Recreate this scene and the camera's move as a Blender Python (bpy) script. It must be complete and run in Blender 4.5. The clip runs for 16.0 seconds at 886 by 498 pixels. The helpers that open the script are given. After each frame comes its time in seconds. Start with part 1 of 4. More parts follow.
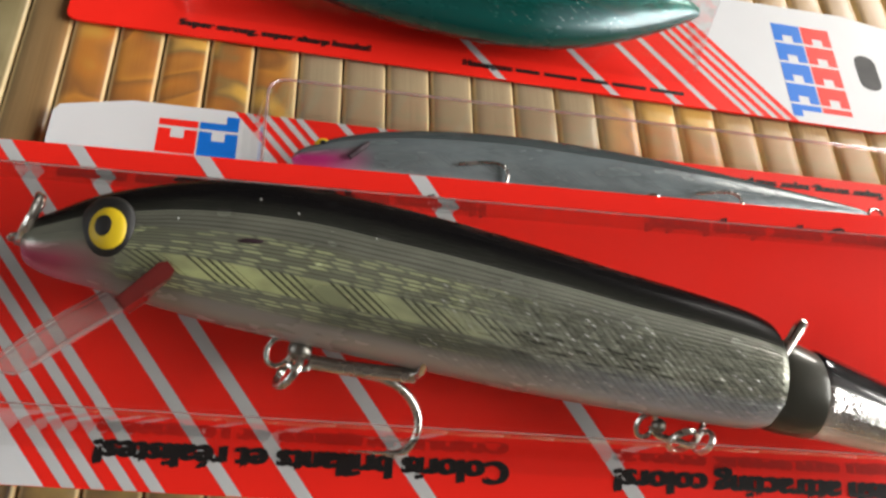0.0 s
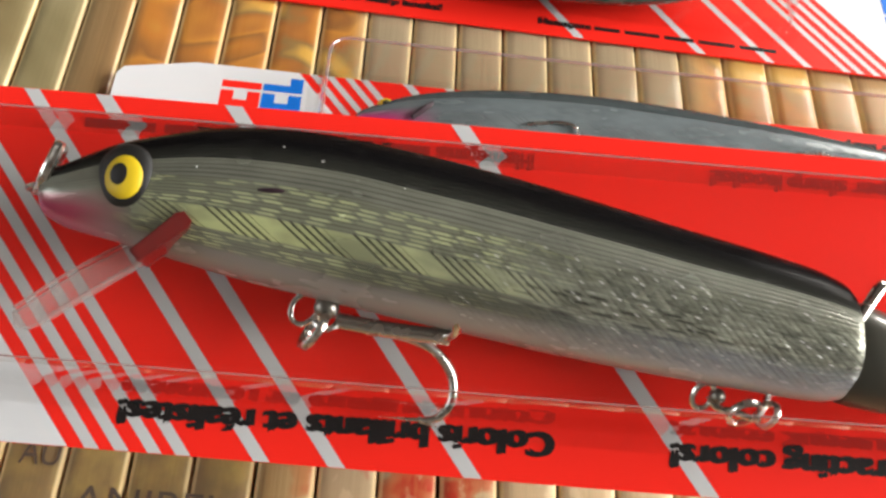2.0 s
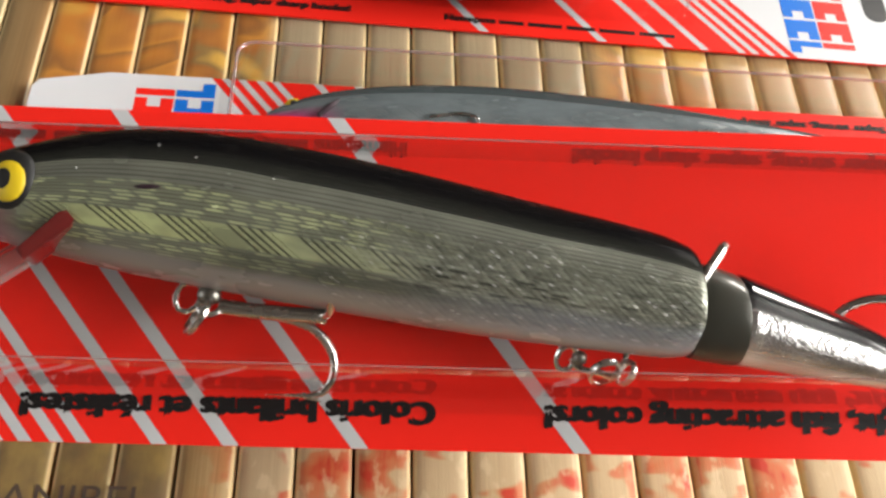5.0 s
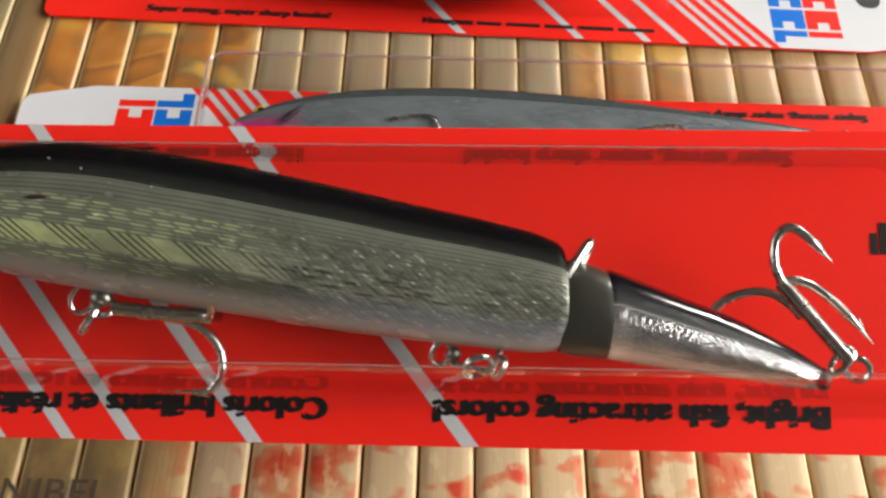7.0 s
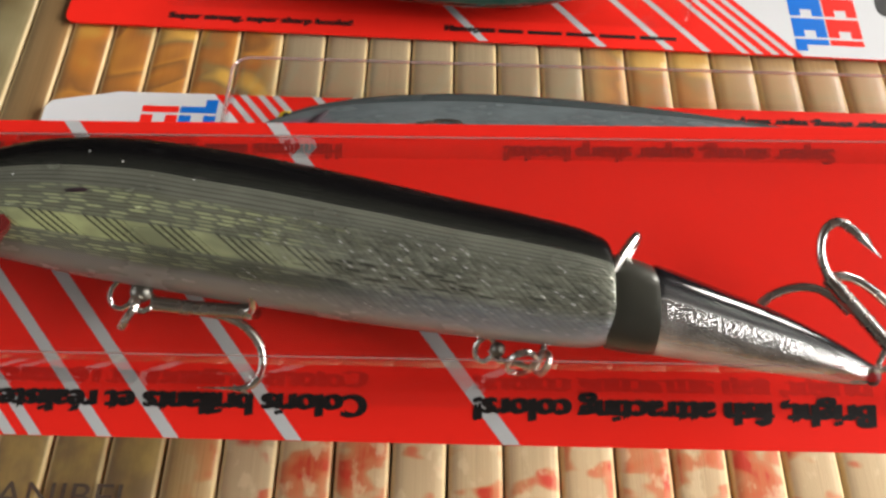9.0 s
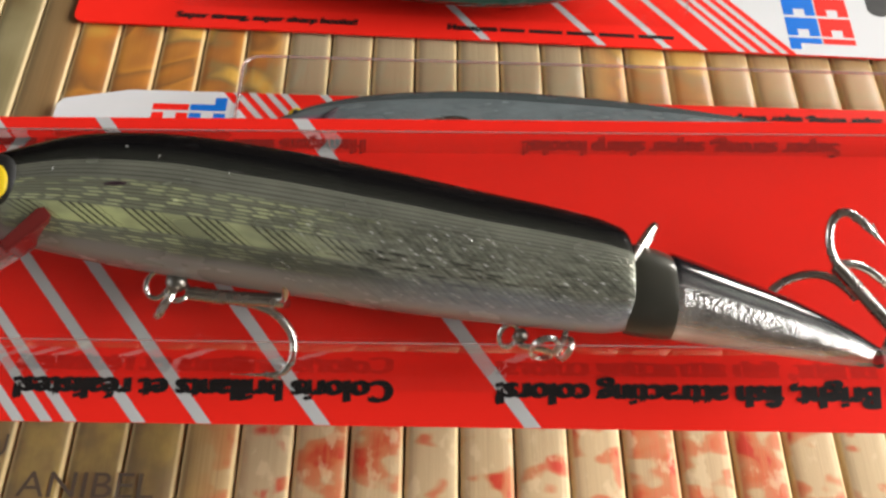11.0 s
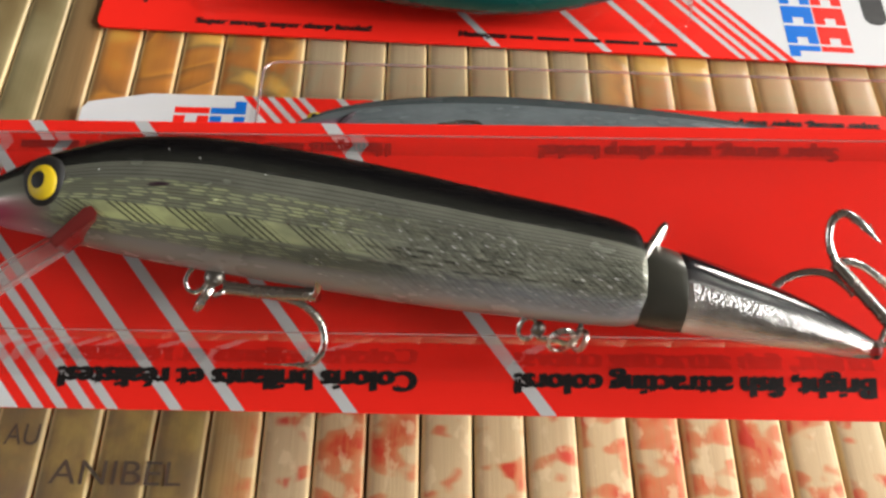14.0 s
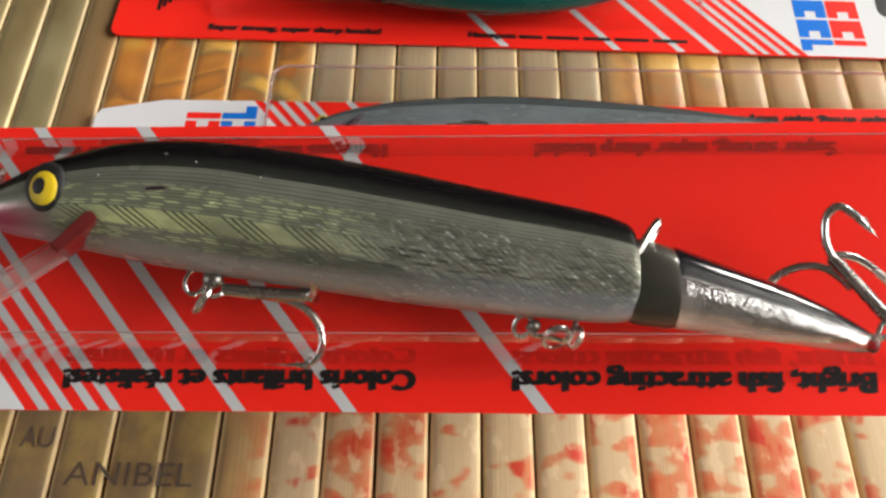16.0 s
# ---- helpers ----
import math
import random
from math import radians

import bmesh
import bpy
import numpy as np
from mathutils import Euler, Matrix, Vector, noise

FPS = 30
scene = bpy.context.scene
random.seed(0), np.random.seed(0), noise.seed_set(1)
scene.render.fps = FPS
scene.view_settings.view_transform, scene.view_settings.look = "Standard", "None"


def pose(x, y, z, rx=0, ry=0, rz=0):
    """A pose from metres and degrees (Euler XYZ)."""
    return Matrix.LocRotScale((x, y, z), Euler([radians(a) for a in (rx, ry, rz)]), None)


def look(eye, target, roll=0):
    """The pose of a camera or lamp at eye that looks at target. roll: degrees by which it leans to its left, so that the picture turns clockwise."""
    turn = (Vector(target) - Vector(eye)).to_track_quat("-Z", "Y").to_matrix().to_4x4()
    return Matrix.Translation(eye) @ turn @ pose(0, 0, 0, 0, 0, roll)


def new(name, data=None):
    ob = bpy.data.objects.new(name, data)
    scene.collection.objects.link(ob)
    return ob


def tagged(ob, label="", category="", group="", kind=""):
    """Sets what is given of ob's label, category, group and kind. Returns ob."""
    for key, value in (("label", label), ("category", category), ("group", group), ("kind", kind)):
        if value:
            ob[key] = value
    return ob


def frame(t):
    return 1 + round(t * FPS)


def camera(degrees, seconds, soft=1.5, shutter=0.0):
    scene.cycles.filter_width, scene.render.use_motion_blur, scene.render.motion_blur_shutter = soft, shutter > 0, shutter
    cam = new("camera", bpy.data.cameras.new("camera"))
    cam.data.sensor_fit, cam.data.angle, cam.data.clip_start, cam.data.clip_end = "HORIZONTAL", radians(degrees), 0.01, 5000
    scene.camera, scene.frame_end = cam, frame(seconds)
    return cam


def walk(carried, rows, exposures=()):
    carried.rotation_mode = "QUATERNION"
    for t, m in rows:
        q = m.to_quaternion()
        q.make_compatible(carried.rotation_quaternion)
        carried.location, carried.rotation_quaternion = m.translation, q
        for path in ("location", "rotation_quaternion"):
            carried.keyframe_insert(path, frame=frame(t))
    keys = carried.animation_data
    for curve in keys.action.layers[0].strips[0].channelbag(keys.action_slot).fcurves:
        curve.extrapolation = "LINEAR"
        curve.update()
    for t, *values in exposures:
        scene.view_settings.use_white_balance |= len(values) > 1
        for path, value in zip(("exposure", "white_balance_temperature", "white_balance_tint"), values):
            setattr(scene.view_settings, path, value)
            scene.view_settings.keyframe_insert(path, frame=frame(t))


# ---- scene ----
cam = camera(45.0, 16.0, soft=2.7)
PATH = [
    (0, (-0.03664, -0.04907, 0.14670), (-0.01168, 0.03899, 0.02786), 18.06),
    (0.5, (-0.03598, -0.04702, 0.14452), (-0.01610, 0.03975, 0.02379), 16.97),
    (1, (-0.03765, -0.04762, 0.14096), (-0.01844, 0.04012, 0.02082), 16.14),
    (1.5, (-0.03996, -0.04489, 0.13845), (-0.01950, 0.04028, 0.01668), 17.45),
    (2, (-0.02860, -0.04670, 0.14000), (-0.01833, 0.03912, 0.01740), 11.08),
    (2.5, (-0.02627, -0.04821, 0.14042), (-0.01413, 0.03797, 0.01825), 11.37),
    (3, (-0.02455, -0.05230, 0.13986), (-0.01111, 0.03711, 0.02017), 10.50),
    (3.5, (-0.02889, -0.05018, 0.14231), (-0.00771, 0.03492, 0.02062), 15.18),
    (6, (-0.00857, -0.05318, 0.14579), (0.00153, 0.03321, 0.02358), 7.46),
    (6.5, (-0.00281, -0.05322, 0.14677), (0.00488, 0.03316, 0.02437), 6.38),
    (7, (0.00277, -0.05401, 0.15015), (0.00378, 0.03166, 0.02702), 2.04),
    (7.5, (0.00203, -0.05455, 0.14922), (0.00286, 0.03199, 0.02670), 1.85),
    (8, (0.00135, -0.05587, 0.14857), (0.00150, 0.03192, 0.02694), 1.78),
    (8.5, (0.00022, -0.05622, 0.14788), (0.00045, 0.03212, 0.02666), 1.87),
    (9, (-0.00179, -0.05583, 0.14772), (-0.00060, 0.03232, 0.02636), 2.23),
    (11.5, (-0.00836, -0.06073, 0.15142), (-0.00230, 0.02729, 0.03011), 4.52),
    (12, (-0.01005, -0.06223, 0.15242), (-0.00134, 0.02529, 0.03091), 5.80),
    (12.5, (-0.00997, -0.06329, 0.15471), (-0.00139, 0.02390, 0.03295), 5.51),
    (13, (-0.00998, -0.06351, 0.15536), (-0.00293, 0.02413, 0.03383), 5.14),
    (13.5, (-0.01029, -0.06373, 0.15610), (-0.00440, 0.02426, 0.03476), 4.72),
    (14, (-0.00970, -0.06380, 0.15602), (-0.00529, 0.02447, 0.03483), 3.87),
    (14.5, (-0.00928, -0.06408, 0.15607), (-0.00559, 0.02452, 0.03510), 3.38),
    (15, (-0.00839, -0.06407, 0.15608), (-0.00564, 0.02453, 0.03507), 2.66),
    (15.5, (-0.00752, -0.06426, 0.15656), (-0.00567, 0.02418, 0.03542), 1.93),
    (16, (-0.00533, -0.06454, 0.15662), (-0.00558, 0.02394, 0.03549), 0.62),
]
walk(cam, [(t, look(e, g, r)) for t, e, g, r in PATH],
     exposures=[(0.0, -0.02), (0.5, 0.14), (1.5, 0.33), (2.5, 0.44), (3.5, 0.45), (6.0, 0.03), (7.0, 0.0), (9.0, -0.02), (11.5, 0.05), (16.0, 0.05)])

# ---------------------------------------------------------------- light
CM = 0.01
world = bpy.data.worlds.new("sky")
scene.world = world
world.use_nodes = True
wn = world.node_tree
sky = wn.nodes.new("ShaderNodeTexSky")
sky.sky_type, sky.sun_disc = "NISHITA", False
sky.sun_elevation, sky.sun_rotation = radians(38), radians(-40)
wn.links.new(sky.outputs[0], wn.nodes["Background"].inputs[0])
wn.nodes["Background"].inputs[1].default_value = 0.1


def area_lamp(name, m, sx, sy, watts, colour):
    data = bpy.data.lights.new(name, "AREA")
    data.shape, data.size, data.size_y, data.energy, data.color = "RECTANGLE", sx, sy, watts, colour
    ob = new(name, data)
    ob.matrix_world = m
    return ob


# daylight through the right window opening, an added left fill, and the pendant lamp
area_lamp("window_daylight", look((1.19, -0.12, 0.66), (0.0, 0.04, 0.0)), 1.0, 0.8, 40, (1.0, 0.97, 0.93))
area_lamp("side_window_daylight", look((-1.40, -0.25, 0.50), (0.0, 0.05, 0.0)), 0.6, 0.5, 5.0, (0.95, 0.97, 1.0))
area_lamp("pendant_light", look((0.92, 1.08, 0.58), (0.0, 0.05, 0.0)), 0.30, 0.30, 11, (1.0, 0.95, 0.88))


# ---------------------------------------------------------------- materials
class Mat:
    """A node material with a Principled shader and short helpers."""

    def __init__(self, name):
        self.m = bpy.data.materials.new(name)
        self.m.use_nodes = True
        self.t = self.m.node_tree
        self.p = self.t.nodes["Principled BSDF"]

    def n(self, kind, **values):
        node = self.t.nodes.new("ShaderNode" + kind)
        for k, v in values.items():
            if k == "op":
                node.operation = v
            elif k == "blend":
                node.data_type, node.blend_type = "RGBA", v
        return node

    def link(self, a, b):
        self.t.links.new(a, b)

    def math(self, op, a, b=None, clamp=False):
        node = self.n("Math", op=op)
        node.use_clamp = clamp
        for i, v in enumerate((a, b)):
            if v is None:
                continue
            if isinstance(v, (int, float)):
                node.inputs[i].default_value = v
            else:
                self.link(v, node.inputs[i])
        return node.outputs[0]

    def noise(self, vec, scale, detail=4.0, rough=0.55, dist=0.0):
        node = self.n("TexNoise")
        node.inputs["Scale"].default_value, node.inputs["Detail"].default_value = scale, detail
        node.inputs["Roughness"].default_value, node.inputs["Distortion"].default_value = rough, dist
        if vec is not None:
            self.link(vec, node.inputs["Vector"])
        return node.outputs["Fac"]

    def ramp(self, fac, stops, mode="LINEAR"):
        node = self.n("ValToRGB")
        cr = node.color_ramp
        cr.interpolation = mode
        full = [(pos, (*col, 1.0) if isinstance(col, tuple) else (col, col, col, 1.0)) for pos, col in stops]
        cr.elements[1].position, cr.elements[0].position = full[-1][0], full[0][0]
        cr.elements[1].color, cr.elements[0].color = full[-1][1], full[0][1]
        for pos, col in full[1:-1]:
            cr.elements.new(pos).color = col
        self.link(fac, node.inputs[0])
        return node.outputs[0]

    def mix(self, fac, a, b, blend="MIX"):
        node = self.n("Mix", blend=blend)
        for i, v in ((0, fac), (6, a), (7, b)):
            if isinstance(v, (int, float)):
                node.inputs[i].default_value = v
            elif isinstance(v, tuple):
                node.inputs[i].default_value = (*v, 1.0)
            else:
                self.link(v, node.inputs[i])
        return node.outputs[2]

    def bump(self, height, strength, dist):
        node = self.n("Bump")
        node.inputs["Strength"].default_value, node.inputs["Distance"].default_value = strength, dist
        self.link(height, node.inputs["Height"])
        self.link(node.outputs[0], self.p.inputs["Normal"])

    def put(self, **values):
        names = {"color": "Base Color", "rough": "Roughness", "metal": "Metallic", "coat": "Coat Weight",
                 "coat_rough": "Coat Roughness", "ior": "IOR", "spec": "Specular IOR Level", "trans": "Transmission Weight"}
        for k, v in values.items():
            s = self.p.inputs[names[k]]
            if isinstance(v, (int, float)):
                s.default_value = v
            elif isinstance(v, tuple):
                s.default_value = (*v, 1.0)
            else:
                self.link(v, s)
        return self

    def scaled(self, vec, x, y, z):
        node = self.n("Mapping")
        node.inputs["Scale"].default_value = (x, y, z)
        self.link(vec, node.inputs["Vector"])
        return node.outputs[0]


def coords(m, which="Object"):
    return m.n("TexCoord").outputs[which]


def printed(name, colour, dark, gloss=0.3):
    """Coated card stock with a printed ink."""
    m = Mat(name)
    v = coords(m)
    blotch = m.noise(v, 60, 3)
    grain = m.noise(v, 2600, 2)
    c = m.mix(m.math("MULTIPLY", blotch, 0.6), colour, dark)
    m.put(color=c, rough=m.ramp(blotch, [(0.3, gloss), (0.7, gloss + 0.12)]), coat=0.10, coat_rough=0.10, spec=0.18)
    m.bump(grain, 0.05, 0.0001)
    return m.m


RED = printed("red_ink_card", (0.87, 0.023, 0.0135), (0.80, 0.018, 0.0105))
WHITE = printed("white_card", (0.52, 0.52, 0.515), (0.44, 0.44, 0.435))
WHITE_END = printed("bright_white_card", (0.64, 0.645, 0.65), (0.58, 0.585, 0.59))
BLACK = printed("black_ink", (0.012, 0.010, 0.010), (0.02, 0.016, 0.016), 0.4)
BLUE = printed("blue_ink", (0.010, 0.16, 0.62), (0.008, 0.13, 0.52))


def steel(name, colour, rough):
    m = Mat(name)
    v = coords(m)
    n1 = m.noise(v, 320, 3)
    m.put(color=m.mix(n1, colour, tuple(c * 0.9 for c in colour)), metal=1.0, rough=m.ramp(n1, [(0.3, rough * 0.7), (0.7, rough * 1.4)]))
    m.bump(m.noise(v, 420, 2), 0.012, 0.0001)
    return m.m


STEEL = steel("nickel_wire", (0.60, 0.58, 0.54), 0.24)
DARK_STEEL = steel("dark_nickel_wire", (0.26, 0.25, 0.22), 0.34)


def clear_plastic(name, tint, rough, base_gloss, haze=0.0):
    """A thin clear wall: light goes through, gloss grows at grazing angles."""
    m = bpy.data.materials.new(name)
    m.use_nodes = True
    t = m.node_tree
    out = t.nodes["Material Output"]
    t.nodes.remove(t.nodes["Principled BSDF"])
    tr, gl, mx, fr, pw, ma = (t.nodes.new("ShaderNode" + k) for k in ("BsdfTransparent", "BsdfGlossy", "MixShader", "LayerWeight", "Math", "Math"))
    tr.inputs[0].default_value = (*tint, 1)
    gl.inputs["Roughness"].default_value = rough
    fr.inputs["Blend"].default_value = 0.5
    pw.operation, pw.inputs[1].default_value = "POWER", 5.0
    ma.operation, ma.inputs[1].default_value, ma.inputs[2].default_value = "MULTIPLY_ADD", 0.9, base_gloss
    nz, bp = t.nodes.new("ShaderNodeTexNoise"), t.nodes.new("ShaderNodeBump")
    nz.inputs["Scale"].default_value, nz.inputs["Detail"].default_value = 90, 2
    bp.inputs["Strength"].default_value, bp.inputs["Distance"].default_value = 0.25, 0.0008
    tc = t.nodes.new("ShaderNodeTexCoord")
    t.links.new(tc.outputs["Object"], nz.inputs["Vector"])
    t.links.new(nz.outputs["Fac"], bp.inputs["Height"])
    for node in (gl, fr):
        t.links.new(bp.outputs[0], node.inputs["Normal"])
    t.links.new(fr.outputs["Facing"], pw.inputs[0])
    t.links.new(pw.outputs[0], ma.inputs[0])
    t.links.new(ma.outputs[0], mx.inputs[0])
    t.links.new(tr.outputs[0], mx.inputs[1])
    t.links.new(gl.outputs[0], mx.inputs[2])
    hz, m2 = t.nodes.new("ShaderNodeBsdfDiffuse"), t.nodes.new("ShaderNodeMixShader")
    hz.inputs[0].default_value = (0.75, 0.70, 0.68, 1)
    m2.inputs[0].default_value = haze
    t.links.new(mx.outputs[0], m2.inputs[1])
    t.links.new(hz.outputs[0], m2.inputs[2])
    t.links.new(m2.outputs[0], out.inputs[0])
    return m


BLISTER = clear_plastic("blister_film", (0.96, 0.96, 0.955), 0.05, 0.035, 0.0)
# pink tint stands in for the red card reflecting in the edges
RIM = clear_plastic("blister_rim_plastic", (0.86, 0.66, 0.64), 0.10, 0.10, 0.14)
LIP = clear_plastic("clear_lip_plastic", (0.90, 0.84, 0.83), 0.08, 0.12, 0.14)


def lure_skin(name, back, side, belly, facet, throat, metal, foil, length, split=0.36, rough=0.24, dimple=0.0):
    """Painted and foiled lure skin. UV: x along the body (0 to 1), y from back (0) to belly (1)."""
    m = Mat(name)
    uv = coords(m, "UV")
    sep = m.n("SeparateXYZ")
    m.link(uv, sep.inputs[0])
    x, v0 = sep.outputs[0], sep.outputs[1]
    xc = m.math("MULTIPLY", x, length)
    drift = m.noise(m.scaled(uv, 3.0, 2.0, 1), 1.0, 2)
    v = m.math("ADD", v0, m.math("MULTIPLY", m.math("SUBTRACT", drift, 0.5), 0.03))

    def band(a, b, c, d, of=None):
        return m.ramp(of or v, [(a, 0.0), (b, 1.0), (c, 1.0), (d, 0.0)])

    def hashed(p, q):
        node, comb = m.n("TexWhiteNoise"), m.n("CombineXYZ")
        m.link(p, comb.inputs[0])
        m.link(q, comb.inputs[1])
        m.link(comb.outputs[0], node.inputs["Vector"])
        return node

    mid = tuple(0.06 * s_ + 0.94 * b_ for s_, b_ in zip(side, back))
    cloud = m.noise(m.scaled(uv, 9, 5, 1), 1.0, 3)
    base = m.ramp(v, [(0.0, back), (0.27, back), (split - 0.012, mid), (split + 0.004, side), (0.71, side), (0.79, belly), (1.0, belly)])
    base = m.mix(m.math("MULTIPLY", band(split, split + 0.02, 0.74, 0.80), m.ramp(cloud, [(0.35, 0.0), (0.6, 0.55)])), base, tuple(c * 0.55 for c in side))
    # long engraved lines under the back
    wob = m.math("ADD", m.math("MULTIPLY", v, 300.0), m.math("MULTIPLY", m.noise(m.scaled(uv, 5, 24, 1), 1.0, 2), 5.0))
    lines = m.math("MULTIPLY", m.ramp(m.math("SINE", wob), [(0.25, 0.0), (0.9, 1.0)]), band(split - 0.10, split - 0.02, 0.47, 0.53))
    base = m.mix(m.math("MULTIPLY", lines, 0.5 * foil), base, tuple(c * 0.16 for c in side))
    base = m.mix(band(split - 0.012, split - 0.004, split, split + 0.008), base, (0.01, 0.01, 0.01))
    # rows of short dashes
    rows = m.math("MULTIPLY", v, 64.0)
    row, inrow = m.math("FLOOR", rows), m.math("FRACT", rows)
    off = hashed(row, m.math("MULTIPLY", row, 3.7)).outputs["Value"]
    along = m.math("SUBTRACT", m.math("ADD", m.math("MULTIPLY", xc, 4.4), m.math("MULTIPLY", off, 9.0)), m.math("MULTIPLY", inrow, 0.2))
    stitch = m.ramp(m.math("FRACT", along), [(0.0, 0.0), (0.12, 1.0), (0.70, 1.0), (0.90, 0.0)])
    ridge = m.ramp(inrow, [(0.05, 0.0), (0.3, 1.0), (0.7, 1.0), (0.95, 0.0)])
    dash = m.math("MULTIPLY", stitch, ridge)
    pick = hashed(m.math("FLOOR", along), row).outputs["Value"]
    bright = m.math("MULTIPLY", stitch, m.ramp(pick, [(0.30, 0.0), (0.60, 1.0)]))
    dzone = m.math("MULTIPLY", m.math("MAXIMUM", band(0.45, 0.47, 0.575, 0.582), band(0.672, 0.68, 0.745, 0.775)), m.ramp(x, [(0.10, 0.0), (0.15, 1.0), (0.55, 1.0), (0.70, 0.1)]))
    base = m.mix(m.math("MULTIPLY", dzone, m.ramp(cloud, [(0.32, 0.45 * foil), (0.6, 0.85 * foil)])), base, m.mix(ridge, tuple(0.36 * a + 0.05 * b for a, b in zip(side, facet)), m.mix(bright, tuple(0.62 * a + 0.16 * b for a, b in zip(side, facet)), tuple(0.45 * a + 0.85 * b for a, b in zip(side, facet)))))
    # one row of slanted facets
    t = m.math("DIVIDE", m.math("SUBTRACT", v, 0.584), 0.086)
    cellx = m.math("SUBTRACT", m.math("MULTIPLY", xc, 1.45), m.math("MULTIPLY", t, 0.42))
    s_ = m.math("FRACT", cellx)
    thin = m.ramp(m.math("FRACT", m.math("MULTIPLY", m.math("SUBTRACT", s_, 0.40), 6.7)), [(0.0, 1.0), (0.30, 1.0), (0.42, 0.0), (0.96, 0.0)])
    cut = m.math("MULTIPLY", m.ramp(s_, [(0.0, 1.0), (0.035, 1.0), (0.05, 0.0), (0.38, 0.0), (0.41, 1.0)]), thin)
    fzone = m.math("MULTIPLY", band(0.578, 0.586, 0.668, 0.675), m.ramp(x, [(0.12, 0.0), (0.16, 1.0), (0.58, 1.0), (0.68, 0.0)]))
    tint = m.mix(m.ramp(x, [(0.35, 0.0), (0.75, 1.0)]), facet, tuple(min(1.0, c * 1.5) for c in side))
    lit = m.mix(m.ramp(cloud, [(0.4, 0.0), (0.62, 0.6)]), tint, tuple(c * 0.5 for c in side))
    base = m.mix(m.math("MULTIPLY", fzone, foil), base, m.mix(cut, lit, tuple(0.22 * a + 0.05 * b for a, b in zip(side, facet))))
    # diagonal scales towards the tail, each tilted a little
    da = m.math("SUBTRACT", m.math("MULTIPLY", xc, 12.0), m.math("MULTIPLY", v, 26.0))
    db = m.math("ADD", m.math("MULTIPLY", v, 52.0), m.math("MULTIPLY", xc, 1.5))
    cell = hashed(m.math("FLOOR", da), m.math("FLOOR", db))
    szone = m.math("MULTIPLY", band(0.42, 0.50, 0.80, 0.88), m.ramp(m.math("ADD", x, m.math("MULTIPLY", m.math("SUBTRACT", cloud, 0.5), 0.5)), [(0.50, 0.0), (0.72, 1.0)]))
    web = m.math("MAXIMUM", m.ramp(m.math("FRACT", da), [(0.0, 1.0), (0.25, 1.0), (0.4, 0.0)]), m.ramp(m.math("FRACT", db), [(0.0, 1.0), (0.2, 1.0), (0.35, 0.0)]))
    blotch = m.ramp(m.noise(m.scaled(uv, 22, 9, 1), 1.0, 3, 0.6), [(0.38, 0.0), (0.56, 1.0)])
    # tone reaches lighter at the rear, standing in for light on the foil
    tone = m.mix(cell.outputs["Value"], tuple(c * 0.75 for c in side), tuple(min(1.0, c * 2.2) for c in side))
    tone = m.mix(m.math("MULTIPLY", blotch, 0.35), tone, tuple(c * 0.22 for c in side))
    base = m.mix(m.math("MULTIPLY", szone, 0.5 * foil), base, m.mix(m.math("MULTIPLY", web, m.ramp(cloud, [(0.35, 0.08), (0.6, 0.45)])), tone, tuple(c * 0.2 for c in side)))
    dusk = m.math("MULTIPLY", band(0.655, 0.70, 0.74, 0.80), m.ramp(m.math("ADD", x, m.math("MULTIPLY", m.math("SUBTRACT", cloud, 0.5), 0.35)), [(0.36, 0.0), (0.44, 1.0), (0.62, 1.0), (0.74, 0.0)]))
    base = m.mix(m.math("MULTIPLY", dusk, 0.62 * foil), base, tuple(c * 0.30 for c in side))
    # broken rows of bright dashes and dark nicks over the scales
    rear = m.math("MULTIPLY", band(0.55, 0.58, 0.70, 0.73), m.ramp(x, [(0.52, 0.0), (0.66, 1.0), (0.90, 1.0), (0.97, 0.0)]))
    base = m.mix(m.math("MULTIPLY", m.math("MULTIPLY", rear, dash), m.ramp(pick, [(0.50, 0.0), (0.56, 0.55 * foil)])), base, tuple(min(1.0, c * 1.7) for c in side))
    base = m.mix(m.math("MULTIPLY", m.math("MULTIPLY", rear, dash), m.ramp(pick, [(0.20, 0.8 * foil), (0.26, 0.0)])), base, tuple(c * 0.12 for c in side))
    # glints painted near-white into the colour, in slanting chains
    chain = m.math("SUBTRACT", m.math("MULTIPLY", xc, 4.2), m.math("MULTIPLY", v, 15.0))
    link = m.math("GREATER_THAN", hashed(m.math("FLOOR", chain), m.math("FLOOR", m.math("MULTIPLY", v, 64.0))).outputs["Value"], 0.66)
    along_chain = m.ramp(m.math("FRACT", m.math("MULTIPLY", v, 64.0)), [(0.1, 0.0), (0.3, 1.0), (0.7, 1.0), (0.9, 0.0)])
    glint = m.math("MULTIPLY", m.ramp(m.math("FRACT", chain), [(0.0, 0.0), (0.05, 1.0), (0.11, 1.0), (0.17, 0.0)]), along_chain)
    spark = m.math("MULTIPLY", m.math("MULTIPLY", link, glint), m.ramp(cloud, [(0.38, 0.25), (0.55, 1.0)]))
    slash = m.math("MULTIPLY", m.ramp(m.math("FRACT", chain), [(0.30, 0.0), (0.42, 1.0), (0.55, 1.0), (0.66, 0.0)]), m.math("GREATER_THAN", hashed(m.math("FLOOR", m.math("MULTIPLY", v, 22.0)), m.math("FLOOR", chain)).outputs["Value"], 0.62))
